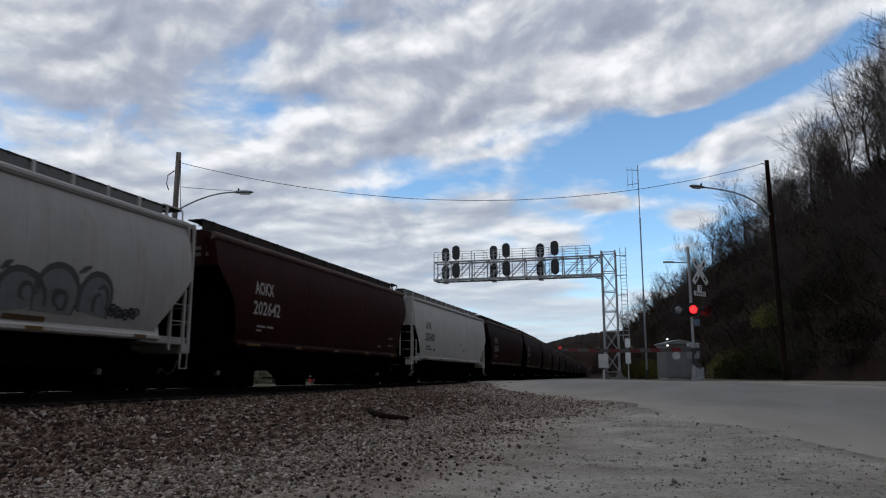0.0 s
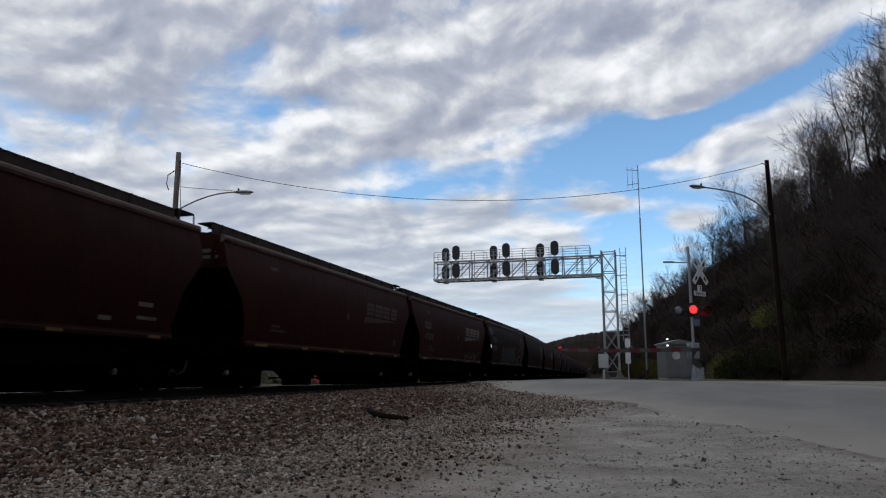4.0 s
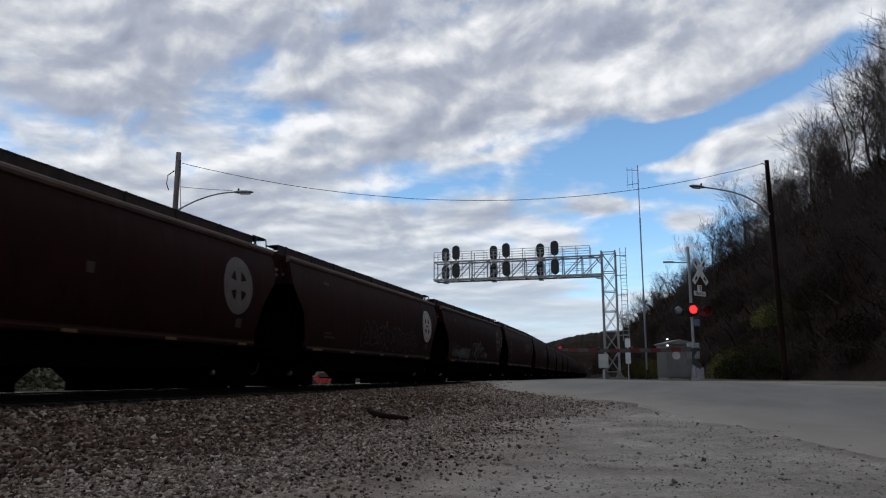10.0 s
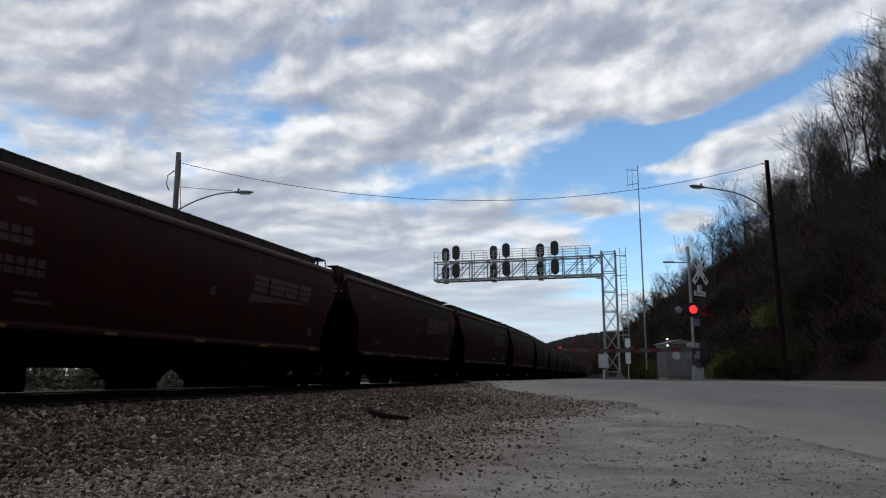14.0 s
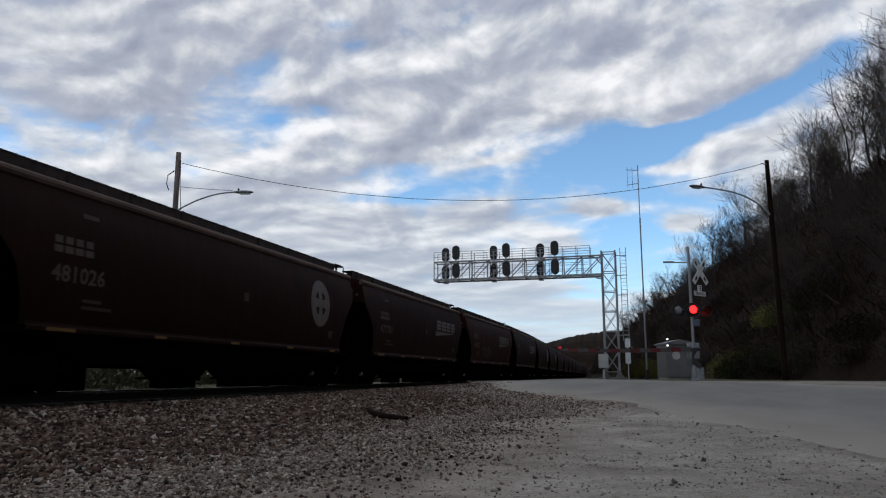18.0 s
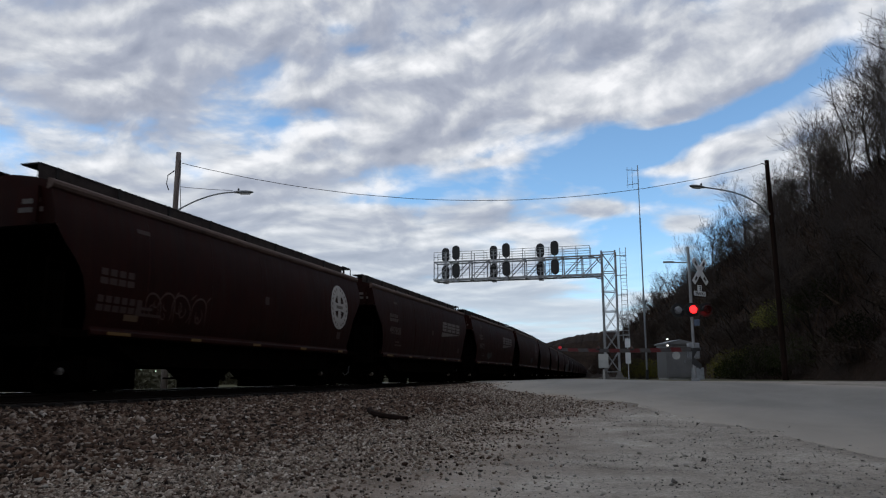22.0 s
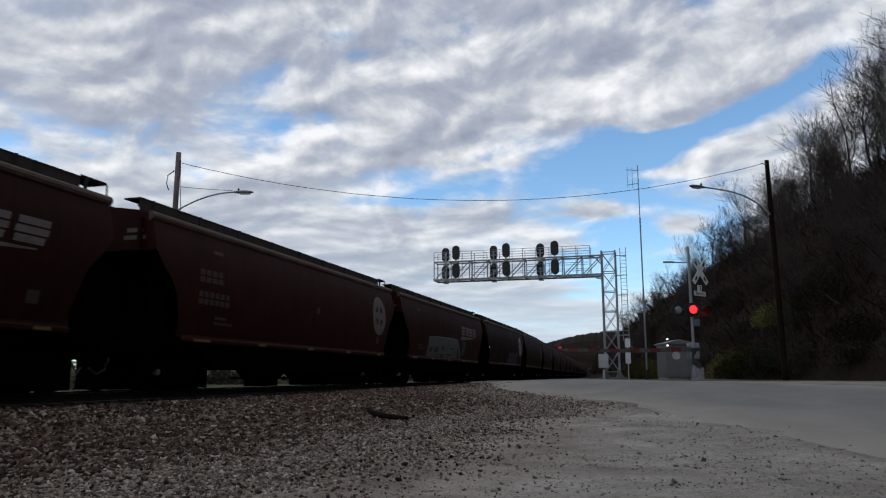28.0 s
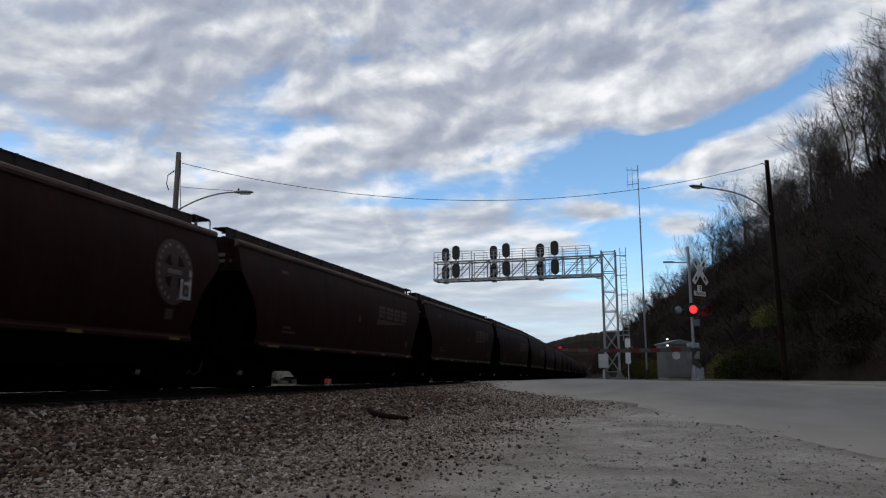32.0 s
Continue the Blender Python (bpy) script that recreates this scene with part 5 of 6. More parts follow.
    # signal heads: some with an open back bracket, some with a plain dark target
    for x, ladder_back in ((-14.98, True), (-13.95, False), (-11.25, True), (-10.15, False), (-7.75, True), (-6.60, False)):
        for z in (zt + 0.62, zb + 0.65):
            yy = y0 - 0.35 if not ladder_back else y0 + 0.45
            bm = mesh()
            w, h = 0.29, 0.54
            out = []
            for k in range(24):
                a = 2 * math.pi * k / 24
                out.append((x + w * math.cos(a), z + (h - w) * (1 if math.sin(a) > 0 else -1) + w * math.sin(a)))
            prism(bm, out, "y", yy, yy + 0.06)
            head = part("signal_head", bm, M_BLACK, g, "black oval signal target")
            bm = mesh()
            for dz in (-0.26, 0, 0.26):
                tube(bm, (x, yy + 0.05, z + dz), (x, yy + 0.40, z + dz), 0.13, 0.11, n=10)
            part("visor", bm, M_BLACK, head)
            if ladder_back:
                bm = mesh()
                for dz in (-0.2, 0.06):
                    box(bm, x - 0.2, x + 0.2, yy - 0.05, yy - 0.01, z + dz - 0.02, z + dz + 0.02)
                box(bm, x - 0.05, x + 0.05, yy - 0.08, yy - 0.01, z - 0.5, z + 0.1)
                part("back_bracket", bm, M_GALV, head)
            bm = mesh()
            box(bm, x - 0.05, x + 0.05, yy, yy + 0.1, z - 0.78, z - 0.42)
            box(bm, x - 0.16, x + 0.16, yy - 0.05, yy + 0.4, z - 0.82, z - 0.74)
            part("mount", bm, M_GALV, head)
    bm = mesh()
    box(bm, -3.75, -3.1, 52.1, 52.5, 1.35, 2.3, 0.02)
    box(bm, -3.5, -3.35, 52.2, 52.4, 0.55, 1.25)
    tagged(part("relay_cabinet", bm, M_CABINET), "pale grey metal relay cabinet beside the gantry", "cabinet")
    bm = mesh()
    box(bm, -1.95, -1.6, 52.5, 52.7, 2.75, 3.35, 0.01)
    box(bm, -1.95, -1.6, 52.5, 52.7, 1.65, 2.45, 0.01)
    box(bm, -1.80, -1.76, 52.60, 52.64, 0.55, 3.4)
    tagged(part("marker_board", bm, M_SIGN_WHITE), "two white marker boards on a thin post", "sign")


make_gantry()


# ---------------------------------------------------------------- crossing signal and gate
def make_crossing():
    mx, my = 1.42, 29.52
    base = ground_z(mx, my)
    m = thing("crossing_signal", "silver crossing mast with crossbuck and red flashing lights", "crossing signal")
    bm = mesh()
    tube(bm, (mx, my, base), (mx, my, 5.65), 0.055, n=12)
    tube(bm, (mx, my, 5.65), (mx, my, 5.72), 0.075, n=12)
    part("mast", bm, M_GALV, m)
    bm = mesh()
    box(bm, mx - 0.15, mx + 0.15, my - 0.15, my + 0.15, base - 0.2, base + 0.10, 0.02)
    part("base", bm, M_LAMPHEAD, m)
    # signs are turned away from the viewer, to the road
    turn = Matrix.Translation((mx, my, 0)) @ Matrix.Rotation(radians(52), 4, "Z")
    for s in (-1, 1):
        bm = mesh()
        box(bm, -0.61, 0.61, -0.012, 0.012, -0.11, 0.11)
        arm = part("crossbuck_blade", bm, M_SIGN_WHITE, m, at=turn @ Matrix.Translation((0.52, -0.11 - 0.013 * s, 4.80)) @ Matrix.Rotation(radians(48 * s), 4, "Y"))
        for k in (-0.48, 0.30):
            bm = mesh()
            box(bm, k, k + 0.18, -0.018, -0.013, -0.05, 0.05)
            part("lettering", bm, M_BLACK_MARK, arm)
    bm = mesh()
    box(bm, -0.12, 0.12, -0.012, 0.012, -0.12, 0.12)
    box(bm, -0.36, 0.36, -0.012, 0.012, -0.30, -0.12)
    plate = part("track_count_sign", bm, M_SIGN_WHITE, m, "white plate with a digit over a word", at=turn @ Matrix.Translation((0.44, -0.11, 4.14)))
    bm = mesh()
    for z0, z1, x0, x1 in ((0.06, 0.09, -0.05, 0.05), (-0.02, 0.01, -0.03, 0.05), (-0.09, -0.06, -0.05, 0.05), (-0.09, 0.09, 0.03, 0.06)):
        box(bm, x0, x1, -0.018, -0.013, z0, z1)
    part("digit", bm, M_BLACK_MARK, plate)
    curve = bpy.data.curves.new("lettering", "FONT")
    curve.body, curve.size, curve.align_x, curve.offset = "TRACKS", 0.155, "CENTER", 0.003
    text = new("lettering", curve)
    me = bpy.data.meshes.new_from_object(text)
    bpy.data.objects.remove(text)
    me.transform(Matrix.Translation((0, -0.018, -0.265)) @ Matrix.Rotation(radians(90), 4, "X"))
    part("lettering", me, M_BLACK_MARK, plate, "black word on the plate")
    bm = mesh()
    tube(bm, (mx - 0.9, my - 0.27, 5.12), (mx, my, 5.12), 0.025, n=8)
    box(bm, mx - 0.95, mx - 0.55, my - 0.33, my - 0.15, 5.10, 5.16, 0.02)
    part("side_arm", bm, M_LAMPHEAD, m)
    bm = mesh()
    tube(bm, (mx - 0.62, my - 0.19, 3.28), (mx + 0.62, my + 0.19, 3.28), 0.03, n=8)
    part("cross_arm", bm, M_BLACK, m)
    aim = Matrix.Rotation(radians(18), 4, "Z")
    for dx, dy, kind in ((0.0, -0.16, "first"), (0.52, 0.02, "second"), (-0.50, -0.06, "back")):
        at = Matrix.Translation((mx + dx, my + dy, 3.28)) @ (aim if kind != "back" else Matrix.Rotation(radians(200), 4, "Z"))
        bm = mesh()
        tube(bm, (0, 0.02, 0), (0, 0.04, 0), 0.27, n=24)
        lamp = part("flasher", bm, M_BLACK, m, "round black flasher plate", at=at)
        bm = mesh()
        tube(bm, (0, 0.04, 0), (0, 0.20, 0), 0.15, 0.10, n=14)
        part("lamp_can", bm, M_LAMPHEAD, lamp, "grey lamp can behind the plate")
        bm = mesh()
        n = 16
        rows = [[bm.verts.new((r * math.cos(radians(-20 + 220 * k / n)), y, r * math.sin(radians(-20 + 220 * k / n)))) for k in range(n + 1)] for y, r in ((0.02, 0.165), (-0.26, 0.185), (-0.26, 0.175), (0.02, 0.155))]
        for a, b in zip(rows, rows[1:]):
            for k in range(n):
                bm.faces.new((a[k], a[k + 1], b[k + 1], b[k]))
        part("hood", bm, M_BLACK, lamp)
        if kind == "back":
            continue
        # the lens disc: glowing on one face, dark on the other; it turns over as the light goes out
        bm = mesh()
        n = 20
        ra = [bm.verts.new((0.15 * math.cos(2 * math.pi * k / n), -0.008, 0.15 * math.sin(2 * math.pi * k / n))) for k in range(n)]
        rb = [bm.verts.new((0.15 * math.cos(2 * math.pi * k / n), 0.008, 0.15 * math.sin(2 * math.pi * k / n))) for k in range(n)]
        ca, cb = bm.verts.new((0, -0.035, 0)), bm.verts.new((0, 0.035, 0))
        for k in range(n):
            j = (k + 1) % n
            bm.faces.new((ra[k], ra[j], ca)).material_index = 0
            bm.faces.new((rb[k], rb[j], cb)).material_index = 1
            bm.faces.new((ra[k], ra[j], rb[j], rb[k])).material_index = 1
        lens = part("lens", bm, M_RED_ON, lamp, "red lens", at=pose(0, -0.16, 0))
        lens.data.materials.append(M_LENS_DARK)
        LENSES[kind] = lens
    bm = mesh()
    box(bm, mx + 0.06, mx + 0.27, my - 0.10, my - 0.06, 2.68, 2.92, 0.01)
    part("notice_plate", bm, surf("dull_blue_notice", (0.05, 0.07, 0.12), (0.08, 0.11, 0.17), 5, 40, 0.5, 0, 0), m, "small dull blue notice plate")
    bm = mesh()
    box(bm, mx - 0.22, mx + 0.22, my + 0.08, my + 0.5, 1.45, 2.05, 0.04)
    part("gate_machine", bm, M_LAMPHEAD, m)

    g = thing("crossing_gate", "lowered red and white striped crossing gate arm", "gate arm")
    ax, ay, bx, by = 1.36, 29.50, -3.50, 28.10
    d = Vector((bx - ax, by - ay, 0))
    count = 13
    for k in range(count):
        a, b = k / count, (k + 1) / count
        p, q = Vector((ax, ay, 1.80)) + d * a, Vector((ax, ay, 1.80)) + d * b
        w = 0.085 - 0.03 * a
        sag = -0.10 * math.sin(math.pi * a) * 0.5
        bm = mesh()
        side = Vector((0, 1, 0)) * 0.02
        s = Vector((0.05, 0, 0))
        vs = [bm.verts.new(c) for c in (p - side - Vector((0, 0, w)), p + side - Vector((0, 0, w)), p + side + Vector((0, 0, w)) - s, p - side + Vector((0, 0, w)) - s,
                                        q - side - Vector((0, 0, w)), q + side - Vector((0, 0, w)), q + side + Vector((0, 0, w)) - s, q - side + Vector((0, 0, w)) - s)]
        for f in ((0, 1, 2, 3), (4, 7, 6, 5), (0, 4, 5, 1), (1, 5, 6, 2), (2, 6, 7, 3), (3, 7, 4, 0)):
            bm.faces.new([vs[i] for i in f])
        for v in vs:
            v.co.z += sag
        part("stripe", bm, M_GATE_RED if k % 2 else M_GATE_WHITE, g)
    for k, mat in ((0.985, M_RED_SMALL), (0.70, M_LENS_DARK), (0.45, M_LENS_DARK)):
        p = Vector((ax, ay, 1.80)) + d * k
        bm = mesh()
        tube(bm, (p.x, p.y - 0.07, p.z + 0.06), (p.x, p.y + 0.07, p.z + 0.06), 0.06, n=12)
        lamp = part("arm_lamp", bm, mat, g, "small red lamp on the arm")
        bm = mesh()
        box(bm, p.x - 0.07, p.x + 0.07, p.y - 0.05, p.y + 0.05, p.z - 0.04, p.z + 0.05)
        part("lamp_base", bm, M_BLACK, lamp)
    bm = mesh()
    pipe(bm, [(mx + 0.25, my + 0.05, 1.80), (mx, my + 0.12, 1.78), (mx - 0.5, my - 0.10, 1.80)], 0.06, 8)
    prism(bm, [(mx - 0.1, 1.25), (mx + 0.2, 1.05), (mx + 0.25, 1.2), (mx - 0.02, 1.5), (mx + 0.18, 1.85), (mx - 0.05, 1.85)], "y", my - 0.14, my - 0.08)
    part("counterweight", bm, M_BLACK, g)


LENSES = {}
make_crossing()


def make_bungalow():
    """Silver equipment hut behind the crossing."""
    hut = thing("equipment_hut", "grey aluminium railway equipment hut with a low roof", "equipment hut", at=pose(1.25, 47.9, 0.58, 0, 0, 16))
    bm = mesh()
    box(bm, -0.84, 0.84, -0.8, 1.2, 0.12, 2.15, 0.02)
    part("body", bm, M_BUNGALOW, hut)
    bm = mesh()
    prism(bm, [(-0.93, 2.12), (0.93, 2.12), (0.93, 2.20), (0, 2.42), (-0.93, 2.20)], "y", -0.95, 1.3)
    part("roof", bm, M_BUNGALOW, hut)
    bm = mesh()
    box(bm, -0.62, 0.40, -0.83, -0.80, 0.25, 2.0, 0.005)
    door = part("door", bm, M_BUNGALOW, hut)
    bm = mesh()
    box(bm, 0.22, 0.28, -0.90, -0.83, 1.0, 1.18, 0.01)
    part("handle", bm, M_LAMPHEAD, door)
    bm = mesh()
    tube(bm, (-0.25, -0.845, 1.45), (-0.25, -0.835, 1.45), 0.24, n=20)
    part("sign_disc", bm, M_CABINET, hut, "pale round notice")
    bm = mesh()
    box(bm, -0.8, 0.8, -0.7, 1.1, -0.1, 0.12)
    part("plinth", bm, M_CABINET, hut)
    for z, r in ((2.05, 0.045), (2.42, 0.04)):
        bm = mesh()
        tube(bm, (-0.78, -1.02, z), (-0.78, -0.92, z), r, n=12)
        lamp = part("lamp", bm, M_WHITE_ON, hut, "small lit white lamp")
        bm = mesh()
        box(bm, -0.83, -0.73, -0.94, -0.80, z - 0.04, z + 0.04)
        part("bracket", bm, M_LAMPHEAD, lamp)
    bm = mesh()
    box(bm, 2.05, 2.75, 46.4, 46.8, 0.5, 1.3, 0.03)
    tagged(part("battery_box", bm, M_LAMPHEAD), "grey metal battery box beside the hut", "cabinet")


make_bungalow()


def make_antenna():
    a = thing("antenna_mast", "tall thin aluminium antenna mast with a small aerial", "antenna mast", at=pose(-0.5, 46.65, 0.58))
    z = 0.0
    for k, (h, r) in enumerate(((5.5, 0.055), (10.0, 0.042), (13.4, 0.026))):
        bm = mesh()
        tube(bm, (0, 0, z), (0, 0, h), r, n=8)
        part("section", bm, M_ANTENNA, a)
        z = h
    bm = mesh()
    tube(bm, (-0.72, 0, 12.15), (0.05, 0, 12.22), 0.018, n=6)
    tube(bm, (-0.72, 0, 13.15), (0.05, 0, 13.05), 0.018, n=6)
    for x in (-0.65, -0.35):
        tube(bm, (x, 0, 11.95), (x, 0, 13.3), 0.012, n=5)
    part("aerial", bm, M_ANTENNA, a)
    bm = mesh()
    tube(bm, (0, 0, -0.1), (0, 0, 0.6), 0.09, n=8)
    part("base_sleeve", bm, M_BLACK, a)


make_antenna()


# ---------------------------------------------------------------- utility poles, street lamps, wires
def make_pole(name, x, y, z0, z1, material, label, lean=0.0, r0=0.17, r1=0.12):
    p = thing(name, label, "utility pole")
    bm = mesh()
    n = 10
    for k in range(n):
        a, b = k / n, (k + 1) / n
        tube(bm, (x + lean * a, y, z0 + (z1 - z0) * a), (x + lean * b, y, z0 + (z1 - z0) * b), r0 + (r1 - r0) * a, r0 + (r1 - r0) * b, 12, caps=k in (0, n - 1))
    bmesh.ops.remove_doubles(bm, verts=bm.verts[:], dist=0.001)
    part("shaft", bm, material, p, smooth=True)
    return p


def make_street_lamp(x, y, z, hx, hy, hz, rise, label):
    """Cobra-head lamp on a curved arm fixed to a pole."""
    s = thing("street_lamp", label, "street lamp", "street lamps on poles")
    a, b = Vector((x, y, z)), Vector((hx, hy, hz))
    pts = []
    for k in range(13):
        t = k / 12
        p = a.lerp(b, t)
        p.z = z + (hz - z) * (1 - (1 - t) ** rise)
        pts.append(p)
    bm = mesh()
    pipe(bm, pts, 0.035, 8)
    part("arm", bm, M_LAMPHEAD, s)
    d = (b - a)
    d.z = 0
    d.normalize()
    m = Matrix.Translation(b) @ Matrix.Rotation(math.atan2(d.y, d.x), 4, "Z")
    bm = mesh()
    prof = [(-0.15, 0.05, 0.05), (0.05, 0.10, 0.07), (0.35, 0.15, 0.08), (0.62, 0.13, 0.06), (0.74, 0.05, 0.02)]
    rings = [[bm.verts.new((u, w * math.cos(2 * math.pi * k / 12), h * math.sin(2 * math.pi * k / 12))) for k in range(12)] for u, w, h in prof]
    for p, q in zip(rings, rings[1:]):
        for k in range(12):
            bm.faces.new((p[k], p[(k + 1) % 12], q[(k + 1) % 12], q[k]))
    bm.faces.new(rings[0])
    bm.faces.new(rings[-1])
    head = part("lamp_head", bm, M_LAMPHEAD, s, at=m)
    bm = mesh()
    tube(bm, (0.05, 0, 0.06), (0.05, 0, 0.17), 0.045, n=8)
    part("photocell", bm, M_BLACK, head)
    bm = mesh()
    box(bm, 0.12, 0.58, -0.09, 0.09, -0.10, -0.05, 0.02)
    part("lens_cover", bm, M_CABINET, head)


lp = make_pole("utility_pole", -20.92, 28.35, -0.3, 11.08, M_POLE_PALE, "grey brown wooden utility pole behind the train", 0.0, 0.15, 0.115)
bm = mesh()
pipe(bm, [(-21.05, 28.3, 10.2), (-21.35, 28.25, 10.0), (-21.4, 28.25, 9.6), (-21.3, 28.3, 9.3)], 0.025)
part("cable_loop", bm, M_WIRE, lp)
bm = mesh()
pipe(bm, [(-20.78, 28.35, 10.7), (-20.74, 28.35, 9.5), (-20.62, 28.35, 8.3)], 0.018)
part("ground_wire", bm, M_WIRE, lp)
rp = make_pole("utility_pole", 6.02, 39.14, 0.2, 11.6, M_POLE, "dark brown wooden utility pole at the roadside", -0.10, 0.15, 0.105)
bm = mesh()
tube(bm, (5.86, 39.0, 11.35), (5.62, 38.95, 11.42), 0.03, n=6)
part("insulator", bm, M_LAMPHEAD, rp)
make_street_lamp(-20.78, 28.35, 8.32, -18.2, 29.12, 9.18, 2.0, "grey street lamp arm on the pole behind the train")
make_street_lamp(5.85, 38.9, 8.75, 2.55, 36.25, 9.72, 3.4, "grey street lamp arm on the roadside pole")


def make_wire(a, b, sag, r, label):
    a, b = Vector(a), Vector(b)
    pts = []
    for k in range(41):
        t = k / 40
        p = a.lerp(b, t)
        p.z -= sag * 4 * t * (1 - t) + 0.02 * noise.noise((t * 30, 0, 2))
        pts.append(p)
    bm = mesh()
    pipe(bm, pts, r, 5)
    tagged(part("overhead_wire", bm, M_WIRE), label, "cable", "overhead wires")


make_wire((-20.72, 28.35, 10.55), (5.72, 38.96, 11.4), 1.85, 0.014, "thin black overhead cable strung between the poles")
make_wire((-20.72, 28.35, 9.42), (-18.4, 29.05, 9.25), 0.02, 0.012, "short thin black wire to the street lamp")


# ---------------------------------------------------------------- bare trees and scrub
def grow(rng, height, levels, spread, tufts):
    """Trunk and twig meshes of a bare tree, as vertex and face lists of tapered tubes."""
    out = {"wood": ([], []), "twig": ([], [])}

    def seg(kind, a, b, r0, r1, n):
        verts, faces = out[kind]
        w = (b - a).normalized()
        u = w.orthogonal().normalized()
        v = w.cross(u)
        i = len(verts)
        for c, r in ((a, r0), (b, r1)):
            for k in range(n):
                t = 2 * math.pi * k / n
                verts.append(c + u * (r * math.cos(t)) + v * (r * math.sin(t)))
        for k in range(n):
            faces.append((i + k, i + (k + 1) % n, i + n + (k + 1) % n, i + n + k))

    def limb(start, way, length, radius, level):
        p, d, r = start.copy(), way.normalized(), radius
        pieces = 5 if level == 0 else 3
        kind = "wood" if level < 2 else "twig"
        for k in range(pieces):
            d = (d + Vector((rng.gauss(0, 0.13), rng.gauss(0, 0.13), rng.gauss(0.04, 0.08)))).normalized()
            q = p + d * (length / pieces)
            r2 = r * (0.80 if level == 0 else 0.74)
            seg(kind, p, q, max(r, 0.0085), max(r2, 0.0065), 7 if level == 0 else (5 if level == 1 else 3))
            if level < levels and (level or k >= 1):
                for _ in range(tufts[level]):
                    side = Vector((rng.gauss(0, 1), rng.gauss(0, 1), rng.gauss(0.25, 0.5))).normalized()
                    way2 = (d * rng.uniform(0.5, 1.0) + side * spread).normalized()
                    limb(p.lerp(q, rng.random()), way2, length * rng.uniform(0.42, 0.66), r2 * rng.uniform(0.42, 0.62), level + 1)
            p, r = q, r2
        if level < levels:
            limb(p, d, length * 0.5, r * 0.8, level + 1)

    limb(Vector((0, 0, -0.3)), Vector((rng.gauss(0, 0.06), rng.gauss(0, 0.06), 1)), height * 0.62, height * 0.016 + 0.03, 0)
    return out


def tree_template(seed, height, levels, spread, tufts, label):
    rng = random.Random(seed)
    g = grow(rng, height, levels, spread, tufts)
    t = thing("bare_tree", label, "tree", "bare trees on the hillside")
    part("trunk", raw("trunk", *g["wood"], M_BARK), M_BARK, t)
    part("crown", raw("crown", *g["twig"], M_TWIG), M_TWIG, t)
    return t


TREES = [tree_template(21, 11.0, 4, 0.75, (2, 2, 2, 1), "leafless grey brown tree with fine spreading twigs"),
         tree_template(22, 9.0, 4, 0.85, (2, 2, 2, 1), "leafless dark tree with a broad twiggy crown"),
         tree_template(23, 12.5, 4, 0.65, (2, 2, 2, 1), "tall leafless tree with upright limbs"),
         tree_template(24, 7.5, 4, 0.8, (2, 2, 3, 1), "low leafless tree tangled with twigs")]


def place_trees():
    rng = random.Random(77)
    spots = [(12.4, 29.5)]
    tries = 0
    while len(spots) < 235 and tries < 20000:
        tries += 1
        y = 32 + 190 * rng.random() ** 1.25
        # every eighth try: out-of-view trees added to hold light off the cars
        if tries % 8 == 0:
            y = -60 + 80 * rng.random()
        d = 1.5 + (40 if tries % 2 else 24) * rng.random() ** 0.9
        x = foot(y) + d
        if y > 30 and x > 0.36 * y + 8:
            continue
        gap = 2.2 + 0.016 * max(y, 0)
        if any((x - a) ** 2 + (y - b) ** 2 < gap * gap for a, b in spots):
            continue
        spots.append((x, y))
    for k, (x, y) in enumerate(spots):
        src = TREES[(k + 2) % 4]
        size = (0.57 + 0.48 * smooth_step(2, 15, x - foot(y))) * (1 - 0.25 * smooth_step(80, 140, y))
        if k == 0:
            size = 1.05
        m = Matrix.Translation((x, y, slope_z(x - foot(y), y) - 0.1)) @ Matrix.Rotation(rng.uniform(0, 6.28), 4, "Z") @ Matrix.Rotation(rng.gauss(0, 0.05), 4, "X") @ Matrix.Scale(size * rng.uniform(0.8, 1.1), 4)
        if k < 4:
            src.matrix_basis = m
        else:
            copy_thing(src, m)


def scrub_mesh(seed, size, height, count, leaf):
    """Tangle of thin stems with small ragged leaves."""
    rng = random.Random(seed)
    verts, faces = [], []
    for _ in range(count):
        a = rng.uniform(0, 6.28)
        r = size * math.sqrt(rng.random())
        h = height * (1 - (r / size) ** 2 * 0.55) * rng.uniform(0.15, 1.0)
        p = Vector((r * math.cos(a), r * math.sin(a), h + rng.gauss(0, 0.05)))
        w = Vector((rng.gauss(0, 1), rng.gauss(0, 1), rng.gauss(0.3, 0.8))).normalized()
        u = w.orthogonal().normalized() * leaf[1]
        i = len(verts)
        w = w * leaf[0] * rng.uniform(0.5, 1.4)
        verts += [p - u * 0.5, p + u * 0.5, p + w * 0.6 + u * 0.6, p + w, p + w * 0.5 - u * 0.6]
        faces.append((i, i + 1, i + 2, i + 3, i + 4))
    return verts, faces


